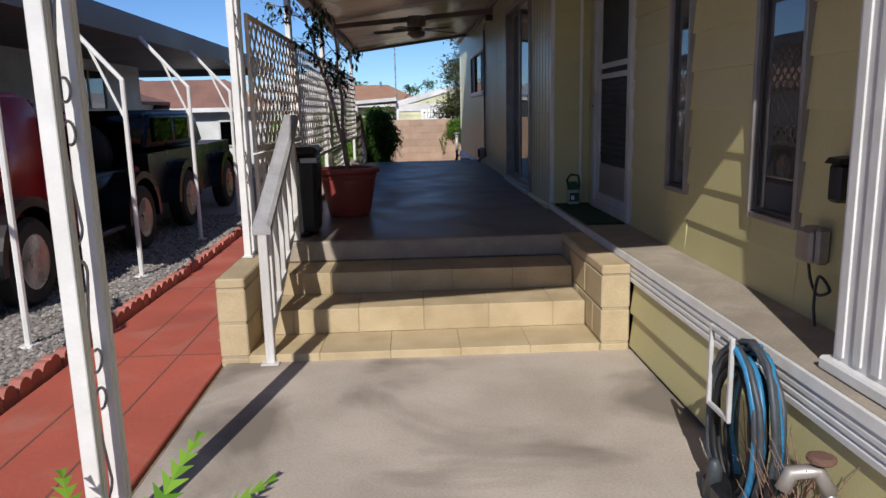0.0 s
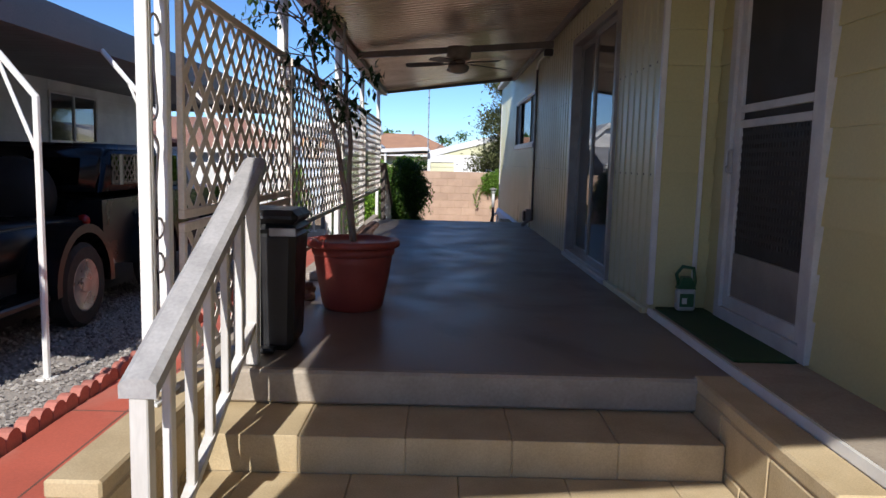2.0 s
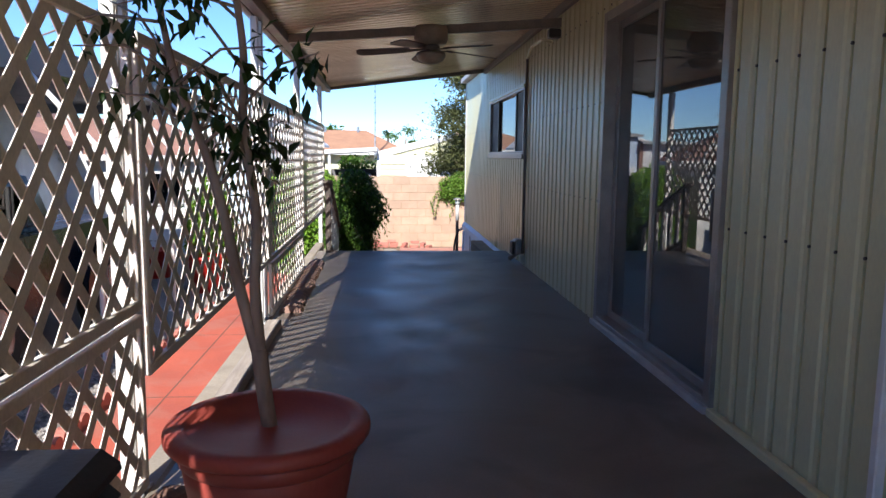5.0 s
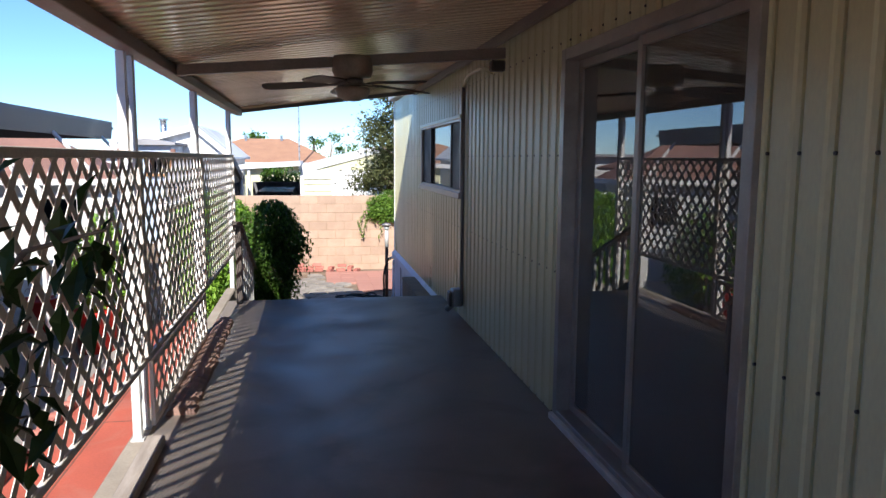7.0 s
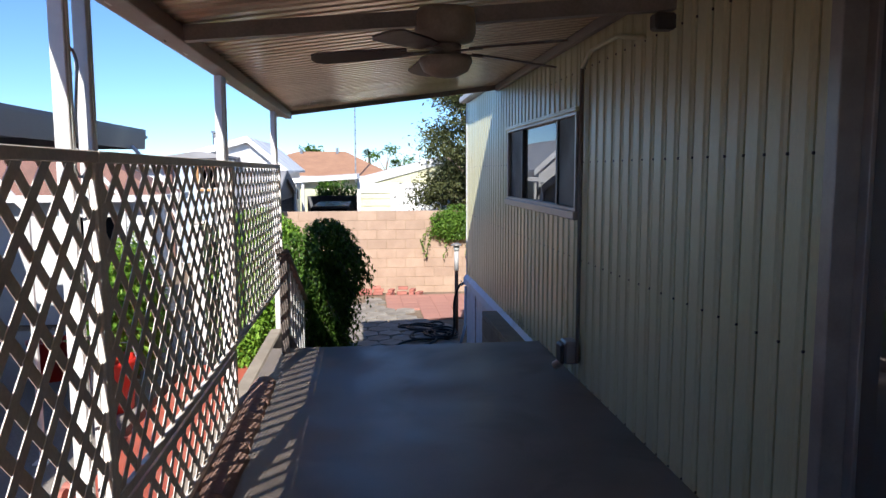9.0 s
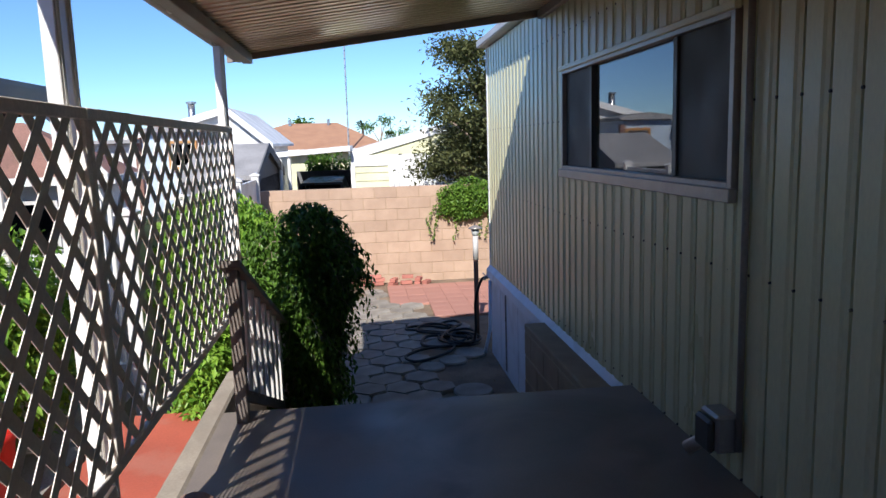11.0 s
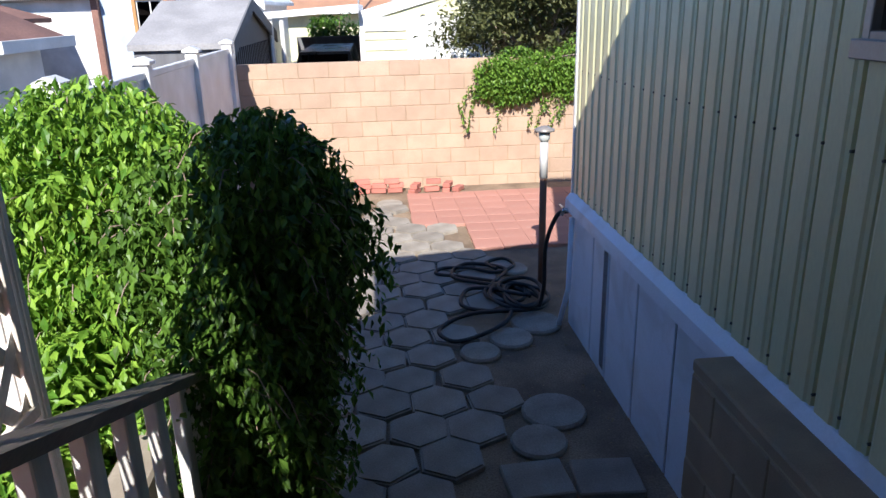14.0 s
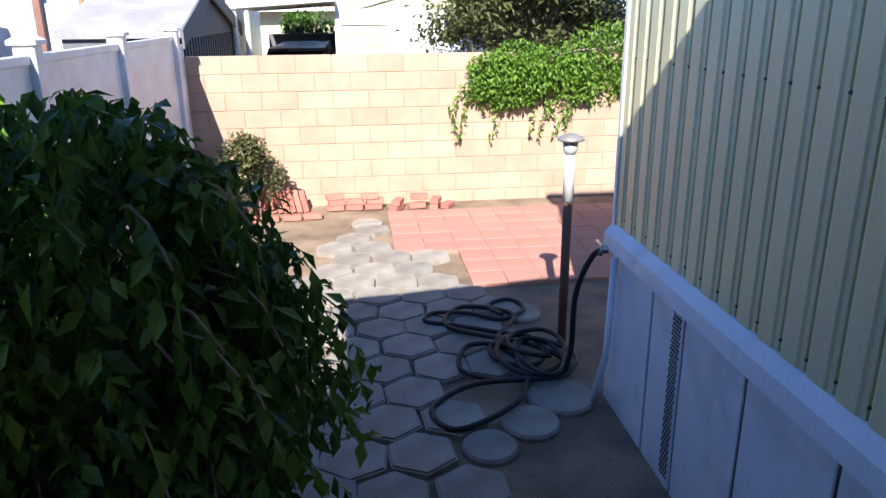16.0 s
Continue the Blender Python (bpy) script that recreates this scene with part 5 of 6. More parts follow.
part("blue_hose", loops(6, 0.16, 0.25, 0, 0.011, 1), M_BLUEHOSE, reel, "blue hose coils", True)
part("grey_hose", loops(6, 0.185, 0.27, 0, 0.0115, 4), M_GREYHOSE, reel, "dark grey hose coils", True)
part("grey_hose", loops(3, 0.14, 0.22, 0, 0.0115, 9), M_BLACKHOSE, reel, "black hose coil", True)
part("holder", bars(-0.07, -0.055, -0.02, 0.16, 0.32, 0.62, 0.018), M_GREYWHITE, reel, "bent pale metal hanger")
part("hook", tube([(-0.06, 0.07, 0.6), (0.0, 0.07, 0.56), (0.10, 0.07, 0.52)], 0.012), M_STEEL, reel)
part("nozzle", tube([(-0.08, 0.05, 0.02), (-0.08, 0.03, 0.13), (-0.09, 0.02, 0.17)], [0.03, 0.026, 0.016], n=12), M_GREYHOSE, reel, "grey nozzle", True)
part("base_box", box(-0.10, 0.08, -0.14, 0.10, 0.0, 0.09, 0.015), M_BLACK, reel, "black base")
tap = thing("water_tap", "old metal standpipe tap by the ledge", "tap", (1.16, 1.98, 0.0))
part("pipe", tube([(0, 0, -0.05), (0, 0, 0.30)], 0.02, n=10), M_STEEL, tap, smooth=True)
part("valve", tube([(0, 0, 0.3), (-0.03, 0.02, 0.36), (-0.10, 0.03, 0.35), (-0.12, 0.03, 0.30)], 0.024, n=10), M_ALU, tap, smooth=True)
part("wheel", lathe([(0.035, 0.385), (0.04, 0.39), (0.04, 0.40), (0.03, 0.405)], n=14, centre=(-0.02, 0.02, 0)), M_BROWNTILE, tap)
weeds = thing("dry_weeds", "dry reddish weeds growing beside the hose", "weeds", (1.18, 2.12, 0.0))
wb = bmesh.new()
for k in range(70):
    a, ln = rr.uniform(0, 6.28), rr.uniform(0.15, 0.42)
    o = Vector((rr.uniform(-0.08, 0.04), rr.uniform(-0.2, 0.2), 0))
    e = o + Vector((math.cos(a) * ln * 0.4, math.sin(a) * ln * 0.5, ln))
    tube([o, (o + e) / 2 + Vector((rr.uniform(-0.03, 0.03), rr.uniform(-0.03, 0.03), 0.03)), e], [0.003, 0.002, 0.001], wb, 4)
wt = part("stalks", wb, M_TWIG, weeds)
wt["kind"] = "stuff"

fern = thing("fern", "bright green feathery fern at the slab edge", "fern", (-0.82, 1.82, 0.0))
for k in range(11):
    a = k * 0.9 + 0.3
    ln = 0.50 + 0.10 * math.sin(k * 2.1)
    bm = bmesh.new()
    spine = [Vector((math.cos(a) * ln * t * 0.8, math.sin(a) * ln * t * 0.8, ln * (1.05 * t - 0.35 * t * t) + 0.02)) for t in (i / 13 for i in range(14))]
    for i in range(1, 14):
        w = 0.055 * math.sin(math.pi * (i / 14) ** 0.7) + 0.008
        sd_ = Vector((-math.sin(a), math.cos(a), 0.15))
        fw = (spine[i] - spine[i - 1]).normalized()
        for s in (-1, 1):
            tipp = spine[i] + s * sd_ * w + fw * w * 0.5
            vs = [bm.verts.new(v) for v in (spine[i - 1], tipp, spine[i] + fw * 0.004)]
            bm.faces.new(vs)
    part("frond", bm, M_FERN, fern)

# scalloped edging along the red path
edging = thing("path_edging", "row of red scalloped concrete edging bricks along the path", "edging", (-2.02, 0, 0))
em = None
for k in range(118):
    y = 1.4 + 0.125 * k
    off = 0.02 * math.sin(y * 1.1) - 0.0
    if em is None:
        q = part("edging_brick", scalloped_bm(), M_REDBRICK, edging)
        em = q.data
    else:
        q = new("edging_brick", em)
        q.parent = edging
    z = -0.17 if y < 12 else -0.17 + ground_z(y) + 0.03
    q.matrix_basis = pose(off, y, z, rng.uniform(-2, 2), rng.uniform(-5, 5), 90 + rng.uniform(-3, 3))
for y in (2.6, 4.3, 6.0, 7.7, 9.4, 11.1):
    part("score_line", box(-1.975, -1.07, y - 0.006, y + 0.006, -0.0042, -0.0032), M_BROWNTILE, red_path)
for x in (-1.68, -1.38):
    part("score_line", box(x - 0.005, x + 0.005, -2.9, 13.1, -0.0042, -0.0030), M_BROWNTILE, red_path)
patch = structure("pavement_patch", box(-1.22, -1.10, 4.55, 4.85, -0.02, 0.001, 0.003), M_KERB, "small bare concrete patch in the red path", "patch")

# gravel stones in the open strip
nr = np.random.default_rng(40)
n = 9000
gx, gy = nr.uniform(-3.4, -2.09, n), nr.uniform(3.0, 10.5, n)
gs = nr.uniform(0.008, 0.02, n)
oct_v = np.array([(1, 0, 0), (-1, 0, 0), (0, 1, 0), (0, -1, 0), (0, 0, 0.8), (0, 0, -0.6)])
oct_f = np.array([(0, 2, 4), (2, 1, 4), (1, 3, 4), (3, 0, 4), (2, 0, 5), (1, 2, 5), (3, 1, 5), (0, 3, 5)])
vv = oct_v[None] * (gs[:, None, None] * nr.uniform(0.7, 1.3, (n, 6, 1))) + np.stack([gx, gy, np.full(n, -0.006)], 1)[:, None]
ff = oct_f[None] + 6 * np.arange(n)[:, None, None]
me = bpy.data.meshes.new("gravel_stones")
me.from_pydata(vv.reshape(-1, 3).tolist(), [], ff.reshape(-1, 3).tolist())
me.materials.append(leaf_material("pebble_mix", (0.18, 0.16, 0.15), (0.55, 0.51, 0.47), 0.9))
gst = new("gravel_stones", me)
tagged(gst, "loose grey and tan gravel stones", "gravel", kind="stuff")


# ---- neighbour's carport ----
CX, FXX = -2.40, -2.92
carport = tagged(thing("carport_roof", "dark metal carport roof with a deep fascia", "carport roof"), kind="structure")
rb = bmesh.new()
yy = 4.0
while yy < 16.6:
    box(-6.0, FXX - 0.01, yy, yy + 0.19, 2.36, 2.39, 0.0, rb)
    yy += 0.2
part("pans", rb, M_CARPORT, carport)
part("deck_top", box(-6.0, FXX - 0.01, 4.0, 16.6, 2.395, 2.44), M_CARPORT, carport)
part("fascia", prism([(FXX - 0.03, 2.22), (FXX, 2.22), (FXX + 0.02, 2.42), (FXX + 0.02, 2.46), (FXX - 0.03, 2.46)], "y", 4.0, 16.62), M_CARPORT, carport)
part("end_fascia", box(-6.0, FXX - 0.03, 16.6, 16.63, 2.22, 2.46), M_CARPORT, carport)
for k, y in enumerate((2.75, 4.6, 6.55, 8.42, 10.3, 12.2, 14.1, 16.0)):
    p = thing("carport_post", "thin white bent carport post with a brace", "post", (CX, y, -0.03), group="posts of the carport")
    part("shaft", tube([(0, 0, 0), (0, 0, 1.72), (FXX - CX, 0.12, 2.27)], 0.022, n=8), M_WHITE, p)
    part("brace", tube([(0, 0, 1.38), ((FXX - CX) * 0.55, 0.07, 2.02)], 0.013, n=6), M_WHITE, p)
    part("foot", box(-0.05, 0.05, -0.05, 0.05, 0, 0.03, 0.004), M_WHITE, p)

# ---- neighbour's home beyond the carport ----
nb = thing("neighbour_home", "pale grey sided mobile home beyond the carport", "house", (-5.4, 0, 0))
NX = 0.0
nz, k = 0.0, 0
core = bmesh.new()
NWIN = [(12.3, 13.7, 1.50, 2.22), (8.3, 9.3, 1.45, 2.10)]
for a, b, lo, hi in holes(-2.0, 15.4, -0.1, 2.75, NWIN):
    box(-0.14, -0.02, a, b, lo, hi, bm=core)
part("wall", core, M_NBWALL, nb)
while nz < 2.7:
    for a, b, lo, hi in holes(-2.0, 15.4, nz, nz + 0.2, NWIN):
        pts = [(0.0, lo), (0.0, lo + 0.012), (-0.012, hi), (-0.02, hi), (-0.02, lo)]
        part("board", prism(pts, "y", a, b), M_NBWALL, nb)
    nz += 0.2
part("end_wall", box(-4.5, -0.14, 15.28, 15.4, -0.1, 2.75), M_NBWALL, nb)
part("roof", prism([(-4.6, 2.75), (0.25, 2.75), (0.25, 2.83), (-2.2, 3.15), (-4.6, 2.83)], "y", -2.0, 15.6), M_WHITEROOF, nb)
for a, b, lo, hi in NWIN:
    w = part("window", bars(-0.03, 0.02, a, b, lo, hi, 0.04), M_GREYWHITE, nb)
    part("pane", box(-0.012, -0.006, a + 0.041, b - 0.041, lo + 0.041, hi - 0.041), M_PANE, w)
    part("mullion", box(-0.02, 0.01, (a + b) / 2 - 0.02, (a + b) / 2 + 0.02, lo + 0.041, hi - 0.041), M_GREYWHITE, w)
    part("backing", box(-0.13, -0.11, a, b, lo, hi), M_DARK, w)


# ---- vehicles under the carport ----
def wheel(parent, x, y, r, w=0.19, rim_mat=None):
    t = part("tyre", bmesh.new(), M_RUBBER, parent)
    bm = bmesh.new()
    prof = [(r * 0.62, -w / 2), (r * 0.9, -w / 2), (r, -w / 3), (r, w / 3), (r * 0.9, w / 2), (r * 0.62, w / 2), (r * 0.58, 0.0)]
    lathe(prof, bm, 28)
    bm.to_mesh(t.data)
    bm.free()
    t.matrix_basis = pose(x, y, r, 0, 90, 0)
    rim = bmesh.new()
    lathe([(0.03, w / 2 - 0.03), (r * 0.18, w / 2 - 0.005), (r * 0.2, w / 2 - 0.03)], rim, 16)
    for k in range(5):
        own = box(-0.03, 0.03, 0.03, r * 0.6, w / 2 - 0.05, w / 2 - 0.02, 0.008)
        bmesh.ops.rotate(own, cent=(0, 0, 0), matrix=Matrix.Rotation(2 * math.pi * k / 5, 3, "Z"), verts=own.verts)
        join(rim, own)
    lathe([(r * 0.57, w / 2 - 0.09), (r * 0.64, w / 2 - 0.01), (r * 0.60, w / 2), (r * 0.56, w / 2 - 0.01)], rim, 28)
    part("rim", rim, M_STEEL, t, "silver five-spoke rim", True)
    # near-black disc paints the shade behind the spokes
    part("disc", lathe([(r * 0.6, -0.02), (r * 0.6, 0.0)], n=20), M_DARK, t)
    return t


def arch(y, r, a0=0, a1=180, n=10):
    return [(y + r * math.cos(math.radians(a0 + (a1 - a0) * k / n)), 0.36 + r * math.sin(math.radians(a0 + (a1 - a0) * k / n))) for k in range(n + 1)]


# black boxy four-wheel drive: tail to the camera
car = thing("off_road_car", "black boxy hardtop off-road car parked on gravel", "car", (-3.60, -0.2, -0.012))
side = [(8.72, 0.42), (8.70, 0.98), (12.45, 1.0), (12.45, 0.42)] + arch(11.75, 0.40) + arch(9.75, 0.40)
part("body", prism(side, "x", -0.70, 0.66), M_CARBLACK, car)
top = prism([(8.76, 0.985), (8.86, 1.38), (8.97, 1.47), (10.7, 1.47), (10.82, 1.42), (11.15, 1.0)], "x", -0.66, 0.62)
bmesh.ops.bevel(top, geom=top.edges[:], offset=0.06, segments=3, affect="EDGES", clamp_overlap=True)
part("hardtop", top, M_CARBLACK, car, smooth=True)
for y in (9.75, 11.75):
    for s in (0.66,):
        pts = arch(y, 0.50) + arch(y, 0.40)[::-1]
        part("fender_flare", prism(pts, "x", 0.55, 0.80), M_CARBLACK, car)
    wheel(car, 0.70, y, 0.36)
    w2 = wheel(car, -0.62, y, 0.36)
for a, b in ((8.98, 9.75), (9.85, 10.6)):
    part("side_window", box(0.62, 0.626, a, b, 1.10, 1.38), M_CARGLASS, car, "tinted window")
part("rear_window", prism([(8.775, 1.10), (8.832, 1.34), (8.838, 1.34), (8.781, 1.10)], "x", -0.45, 0.42), M_CARGLASS, car, "tinted rear window")
for x in (-0.55, 0.5):
    lt = part("tail_light", tube([(x, 8.72, 0.80), (x, 8.675, 0.80)], 0.055, n=16), M_LENS, car, "round red tail light", True)
part("bumper", box(-0.72, 0.72, 8.56, 8.68, 0.50, 0.60, 0.02), M_BLACK, car)
sp = part("spare_wheel", lathe([(0.1, 0), (0.33, 0.0), (0.35, 0.05), (0.33, 0.19), (0.1, 0.19)], n=28), M_RUBBER, car, "covered spare wheel", True)
sp.matrix_basis = pose(-0.05, 8.70, 1.0, 90, 0, 0)

def rounded(bm, r):
    bmesh.ops.bevel(bm, geom=bm.edges[:], offset=r, segments=3, affect="EDGES", clamp_overlap=True)
    return bm


# old red truck: black wings and bed
trk = thing("vintage_truck", "old red pickup with black wings and a black bed", "truck", (-3.60, 0.0, -0.012))
part("cab", rounded(prism([(5.0, 0.40), (5.0, 1.02), (5.25, 1.50), (5.5, 1.60), (6.15, 1.60), (6.28, 1.50), (6.30, 1.05), (6.30, 0.40)], "x", -0.60, 0.60), 0.05), M_CARRED, trk, smooth=True)
part("hood", rounded(prism([(3.75, 0.60), (3.75, 1.0), (4.0, 1.08), (4.99, 1.12), (4.99, 0.60)], "x", -0.42, 0.42), 0.06), M_CARRED, trk, smooth=True)
dr = part("door", rounded(prism([(6.31, 0.36), (6.31, 0.99), (6.78, 0.99), (6.82, 0.80), (6.78, 0.36)], "x", 0.55, 0.66), 0.02), M_CARRED, trk, smooth=True)
part("window_frame", bars(0.58, 0.63, 6.31, 6.80, 0.96, 1.43, 0.05), M_CARRED, dr)
part("pane", box(0.60, 0.606, 6.36, 6.75, 1.01, 1.38), M_CARGLASS, dr)
part("handle", tube([(0.66, 6.36, 0.92), (0.69, 6.38, 0.92), (0.69, 6.50, 0.92)], 0.012), M_STEEL, dr, "chrome handle", True)
part("emblem", box(0.658, 0.664, 6.45, 6.66, 0.62, 0.82, 0.004), material("faded_gold", (0.4, 0.16, 0.06), 0.5), dr, "faded gold emblem shape")
part("rear_panel", rounded(box(-0.60, 0.54, 6.31, 6.40, 0.40, 1.55), 0.03), M_CARRED, trk, smooth=True)
part("cowl", rounded(box(-0.55, 0.58, 6.84, 7.12, 0.86, 0.98), 0.03), M_CARRED, trk, "red rounded ledge behind the door", True)
part("bed", rounded(prism([(6.86, 0.50), (6.86, 0.84), (8.42, 0.84), (8.42, 0.50)], "x", -0.58, 0.54), 0.03), M_CARBLACK, trk, smooth=True)
part("running_board", box(0.45, 0.76, 5.0, 7.45, 0.30, 0.35, 0.012), M_CARBLACK, trk)
part("chassis", box(-0.5, 0.5, 3.8, 8.4, 0.30, 0.50), M_DARK, trk)
for y in (5.62, 7.93):
    wg = prism(arch(y, 0.47, -6, 186, 16) + arch(y, 0.40, -6, 186, 16)[::-1], "x", 0.44, 0.80)
    part("wing", wg, M_CARBLACK, trk, "rounded black wing", False)
    part("wing_shell", prism(arch(y, 0.465, 0, 180, 16), "x", 0.40, 0.46), M_CARBLACK, trk)
    wheel(trk, 0.69, y, 0.34)
    wheel(trk, -0.62, y, 0.34)
part("rear_bumper", tube([(-0.7, 8.52, 0.44), (0.55, 8.55, 0.44), (0.74, 8.47, 0.44)], 0.045, n=10), M_STEEL, trk, "chrome bumper", True)
part("mirror", tube([(0.62, 6.78, 1.30), (0.72, 6.86, 1.30)], [0.01, 0.06], n=14), M_STEEL, trk, "round chrome mirror", True)


# ---- houses beyond the yard wall ----
def gable_house(name, label, x0, x1, y0, y1, z0, eave, peak, px, wall_mat, roof_mat, trim_mat, over=0.25, boards=0.25):
    """A house whose gable faces the yard; boards on the gable side, roof slabs with thickness."""
    h = thing(name, label, "house", (0, 0, 0))
    part("wall", prism([(x0, z0), (x1, z0), (x1, eave), (px, peak), (x0, eave)], "y", y0, y1), wall_mat, h)
    z = z0
    while z < eave - 0.02:
        part("board", prism([(y0 - 0.022, z), (y0 - 0.022, z + 0.012), (y0 - 0.002, min(z + boards, eave)), (y0, min(z + boards, eave)), (y0, z)], "x", x0, x1), wall_mat, h)
        z += boards
    for a, b, s in ((x0, px, -1), (x1, px, 1)):
        d = (peak - eave) / max(0.01, abs(px - a))
        e = a + s * over
        part("roof", prism([(e, eave - d * over + 0.02), (px, peak + 0.02), (px, peak + 0.10), (e, eave - d * over + 0.10)], "y", y0 - over, y1 + over), roof_mat, h)
        part("barge_board", prism([(e, eave - d * over - 0.10), (px, peak - 0.08), (px, peak + 0.11), (e, eave - d * over + 0.11)], "y", y0 - over - 0.03, y0 - over - 0.005), trim_mat, h)
    return h


yel = gable_house("yellow_house", "pale yellow sided house with a white gable roof", -0.40, 4.6, 27.0, 36.0, BACK, 1.62, 2.30, 2.2, M_YELLOW, M_WHITEROOF, M_WHITEROOF, over=0.02, boards=0.2)
part("gable_band", box(-0.42, 4.62, 26.96, 26.985, 1.36, 1.62), M_WHITEROOF, yel, "white band under the gable")
part("corner_board", box(-0.43, -0.33, 26.95, 26.99, BACK, 1.36), M_WHITEROOF, yel)
for k in range(14):
    x = 0.47 + 0.115 * k
    part("awning_slat", prism([(26.96, 1.42), (26.35, 0.86), (26.35, 0.83), (26.96, 1.39)], "x", x, x + 0.105), M_WHITE, yel, "white metal awning slat")
w = part("window", box(0.6, 1.95, 26.955, 26.978, 0.2, 1.3), M_DARK, yel, "dark window under the awning")
cp = thing("open_carport", "white flat carport roof on thin posts beside the yellow house", "carport", (0, 0, 0))
part("roof", prism([(-2.35, 1.62), (-0.42, 1.74), (-0.42, 1.86), (-2.35, 1.74)], "y", 26.6, 34.0), M_WHITEROOF, cp)
for x in (-2.05, -1.85):
    part("post", tube([(x, 26.7, BACK), (x, 26.7, 1.64)], 0.045, n=8), M_WHITE, cp)
part("back_wall", box(-2.3, -0.45, 33.8, 34.0, BACK, 1.05), M_SHED, cp, "grey shaded back wall of the carport")
bush("far_shrub", "dark green shrub behind the far carport", (-1.2, 34.9, 1.2), (1.0, 0.5, 0.8), 1500, 0.16, M_LEAFSHADED, (-1.2, 34.9, BACK), 51, 0.4, 0.03)
pc = thing("parked_car", "dark parked car in the shade of the far carport", "car", (-1.25, 29.0, BACK))
part("body", prism([(-0.85, 0.35), (0.85, 0.35), (0.85, 0.9), (0.7, 1.05), (0.55, 1.5), (-0.55, 1.5), (-0.7, 1.05), (-0.85, 0.9)], "y", 0, 3.8), M_CARBLACK, pc)
part("rear_window", box(-0.5, 0.5, -0.006, -0.001, 1.08, 1.44), M_CARGLASS, pc)
for x in (-0.7, 0.7):
    part("tyre", tube([(x - 0.1, 0.7, 0.32), (x + 0.1, 0.7, 0.32)], 0.32, n=20), M_RUBBER, pc, smooth=True)
orange = thing("orange_roof_house", "long house with a terracotta shingle hip roof", "house", (0, 0, 0))
part("wall", box(-6.5, 0.6, 40.0, 50.0, BACK, 1.75), M_YELLOW, orange)
hip = bmesh.new()
vs = [hip.verts.new(v) for v in ((-7.0, 39.5, 1.7), (1.2, 39.5, 1.7), (1.2, 50.5, 1.7), (-7.0, 50.5, 1.7), (-3.6, 45, 2.95), (-1.2, 45, 2.95))]
for f in ((0, 1, 5, 4), (1, 2, 5), (2, 3, 4, 5), (3, 0, 4), (3, 2, 1, 0)):
    hip.faces.new([vs[i] for i in f])
part("roof", hip, M_ORANGEROOF, orange)
part("eave", box(-7.0, 1.2, 39.42, 39.5, 1.62, 1.74), M_WHITEROOF, orange, "white eave board")
for x in (-3.4, -1.6):
    part("vent_pipe", tube([(x, 44.5, 2.8), (x, 44.5, 3.12)], 0.07, n=8), M_STEEL, orange)
shed = gable_house("garden_shed", "dark grey wooden shed with a plain grey roof", 22.80, 27.3, 0.0, 1.25, BACK, 1.30, 1.86, 24.7, M_SHED, M_GREYROOF, M_SHED, over=0.06, boards=3.0)
for k in range(26):
    part("board_joint", box(22.9 + 0.17 * k, 22.91 + 0.17 * k, -0.016, -0.001, BACK, 1.28), M_DARK, shed)
shed.matrix_basis = pose(-2.12, 0, 0, 0, 0, 90)
gab = gable_house("white_house", "distant house with a pale grey gable roof", -6.8, -2.75, 30.0, 36.0, BACK, 2.05, 2.90, -3.75, M_VINYL, M_WHITEROOF, M_WHITEROOF, over=0.2, boards=9.0)
blue = thing("blue_house", "pale blue and white stucco house with brown corner boards", "house", (0, 0, 0))
part("wall", box(-5.49, -4.15, 28.0, 32.0, BACK, 2.30), M_PALEBLUE, blue, "pale blue stucco wall")
part("white_wall", box(-10.0, -5.62, 27.9, 32.0, BACK, 2.06), M_VINYL, blue, "sunlit white wall")
for x in (-5.62, -4.15):
    part("corner_board", box(x, x + 0.125, 27.86, 28.02, BACK, 2.2, 0.004), M_BROWNROOF, blue, "brown corner board")
part("roof", prism([(-10.1, 2.07), (-5.5, 2.07), (-5.5, 2.16), (-10.1, 2.16)], "y", 27.6, 32.2), M_GREYROOF, blue)
part("roof", prism([(-5.6, 2.31), (-4.0, 2.31), (-4.0, 2.38), (-4.8, 2.5), (-5.6, 2.38)], "y", 27.8, 32.2), M_GREYROOF, blue)
wn = part("window", bars(27.9, 27.995, -4.86, -4.17, 1.40, 2.1, 0.07), material("orange_trim", (0.50, 0.25, 0.09), 0.7), blue, "orange trimmed window")
wn.matrix_basis = Matrix(((0, 1, 0, 0), (1, 0, 0, 0), (0, 0, 1, 0), (0, 0, 0, 1)))
wf = part("window_frame", box(-4.79, -4.24, 27.95, 27.99, 1.47, 2.03), M_WHITE, blue)
for a in (-4.76, -4.50):
    part("pane", box(a, a + 0.23, 27.94, 27.948, 1.50, 2.0), M_CARGLASS, wf)
flue = part("flue", tube([(-4.9, 31.0, 2.3), (-4.9, 31.0, 3.15)], 0.10, n=12), M_STEEL, gab, "round metal flue", True)
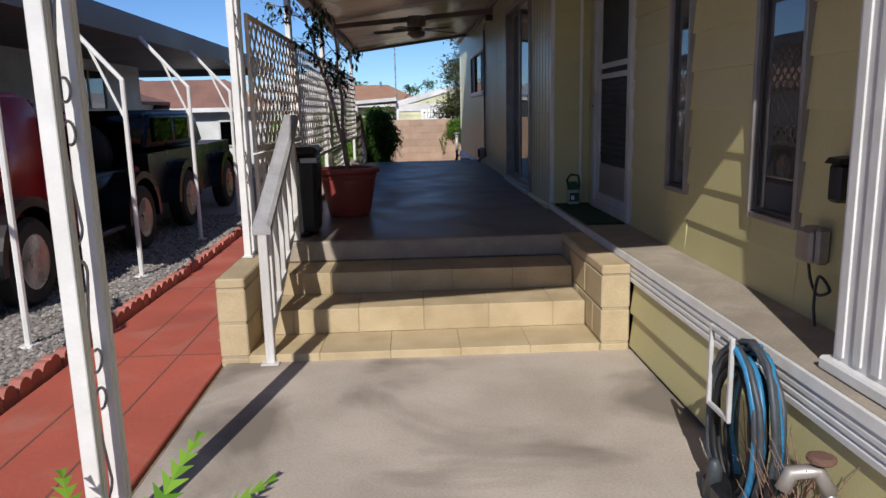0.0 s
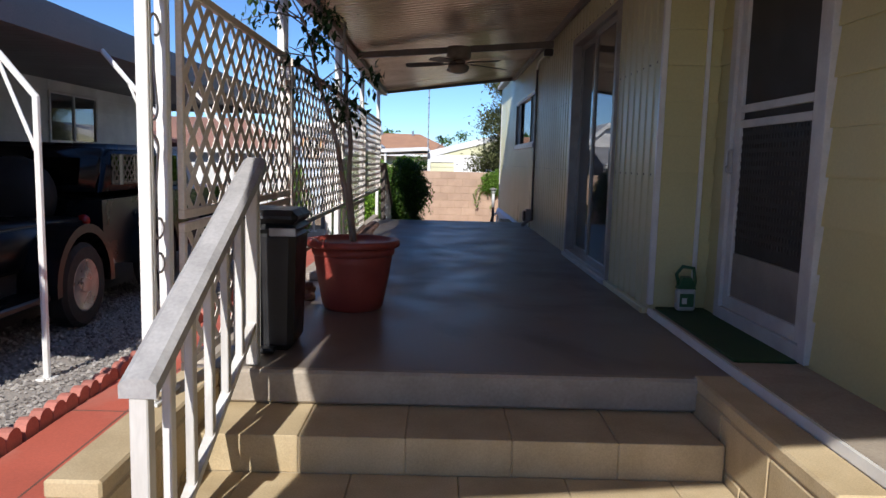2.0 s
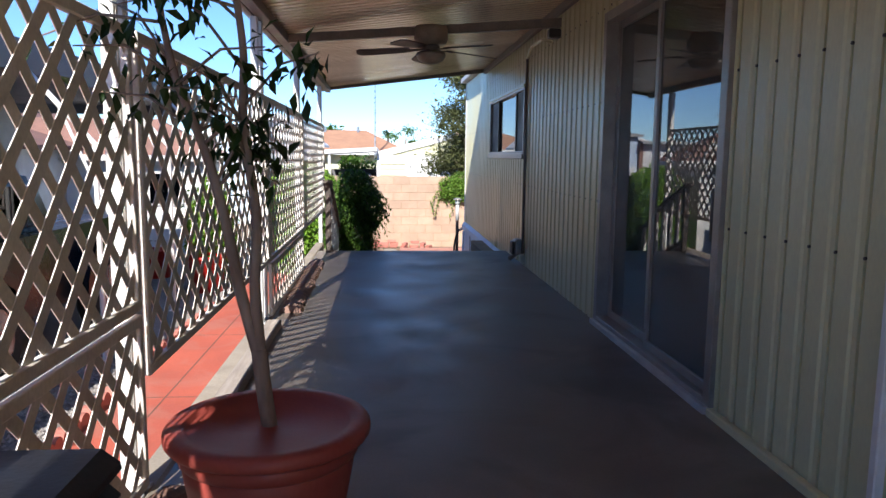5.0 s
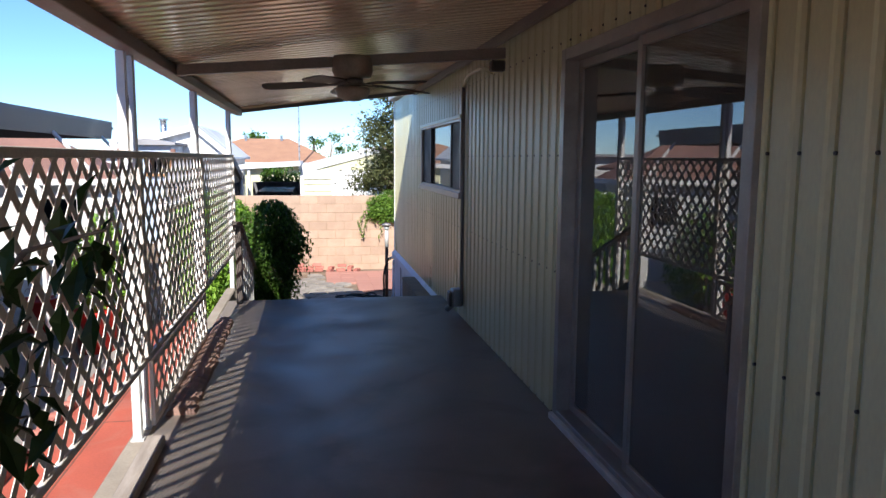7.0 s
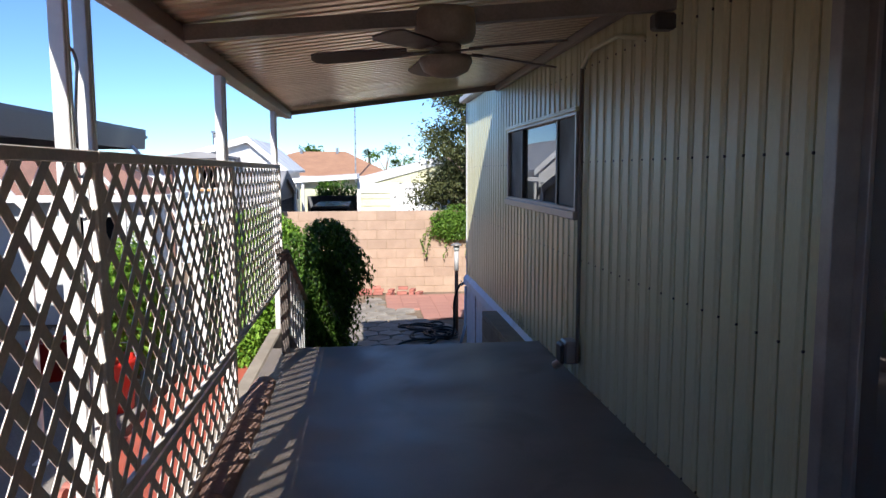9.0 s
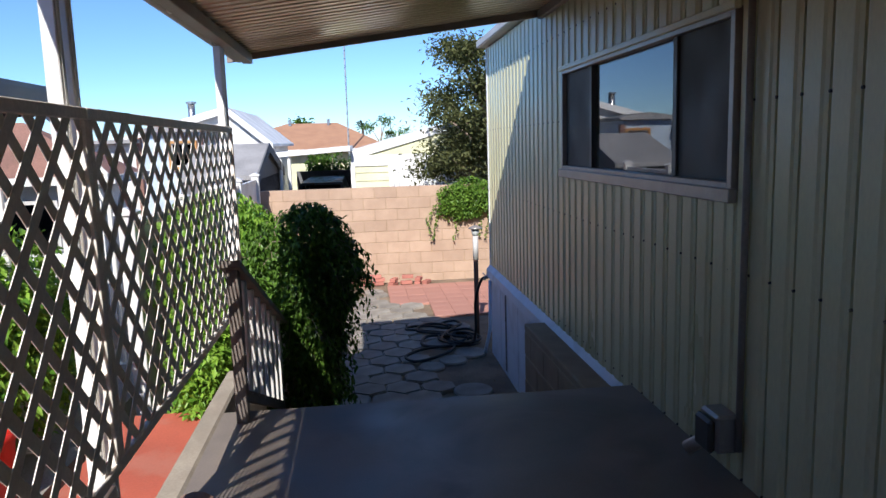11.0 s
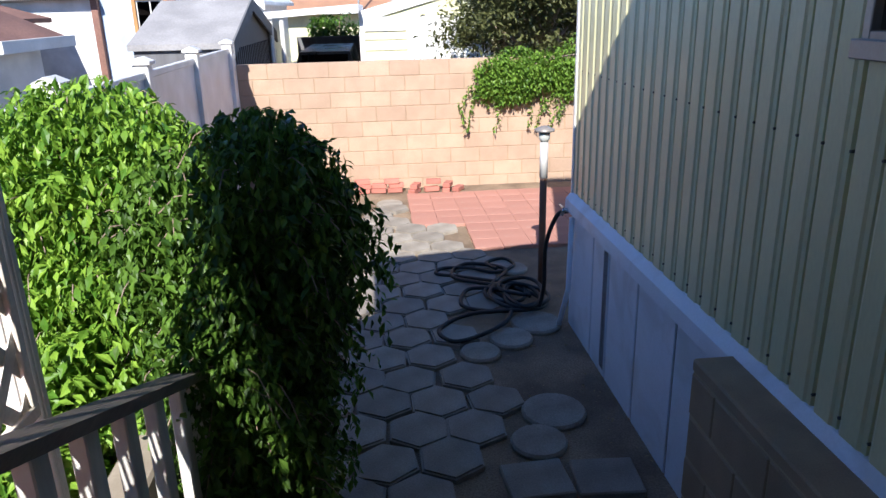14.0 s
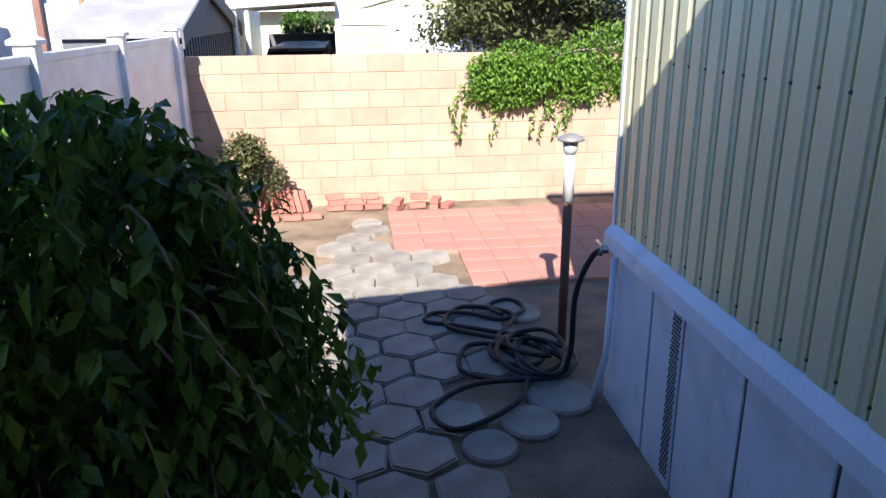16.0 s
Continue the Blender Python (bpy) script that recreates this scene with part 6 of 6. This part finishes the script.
part("flue_cap", lathe([(0.15, 3.16), (0.15, 3.2), (0.13, 3.22)], n=14, centre=(-4.9, 31.0, 0)), M_STEEL, flue)
brown_h = gable_house("brown_roof_house", "low house with a reddish brown shingle roof behind the lattice", -14.0, -6.6, 17.5, 27.0, BACK, 1.75, 2.7, -10.0, M_NBWALL, M_BROWNROOF, M_WHITEROOF, over=0.4, boards=0.25)
side_house = thing("side_house", "low grey walled house with a brown shingle hip roof", "house", (0, 0, 0))
part("wall", box(-9.0, -3.75, 19.75, 20.9, BACK, 1.56), M_NBWALL, side_house)
hip = bmesh.new()
vs = [hip.verts.new(v) for v in ((-9.3, 19.5, 1.55), (-3.5, 19.5, 1.55), (-3.5, 21.1, 1.55), (-9.3, 21.1, 1.55), (-7.8, 20.35, 2.32), (-4.9, 20.35, 2.32))]
for f in ((0, 1, 5, 4), (1, 2, 5), (2, 3, 4, 5), (3, 0, 4), (3, 2, 1, 0)):
    hip.faces.new([vs[i] for i in f])
part("roof", hip, M_BROWNROOF, side_house)
part("eave", box(-9.3, -3.5, 19.44, 19.5, 1.46, 1.57), M_WHITEROOF, side_house, "white eave board")
part("eave", box(-3.5, -3.44, 19.44, 21.1, 1.46, 1.57), M_WHITEROOF, side_house, "white eave board")
sw = part("window", box(-5.0, -4.3, 19.705, 19.745, 0.55, 1.25, 0.004), M_GREYWHITE, side_house)
part("pane", box(-4.95, -4.35, 19.69, 19.704, 0.6, 1.2), M_CARGLASS, sw)
ant = thing("antenna_mast", "thin tall antenna mast above the rooftops", "antenna", (-0.62, 39.0, BACK))
part("mast", tube([(0, 0, 0), (0, 0, 7.5)], 0.035, n=6), M_STEEL, ant)
# unseen homes, added to close the view behind and beside the camera
for x0, x1, y0, y1 in ((-12, 12, -26, -20), (-16, -9, -10, 12)):
    hh = thing("unseen_home", "plain low home added out of view", "house", (0, 0, 0))
    part("wall", box(x0, x1, y0, y1, -0.1, 2.4), M_NBWALL, hh)
    part("roof", box(x0 - 0.3, x1 + 0.3, y0 - 0.3, y1 + 0.3, 2.4, 2.6), M_GREYROOF, hh)
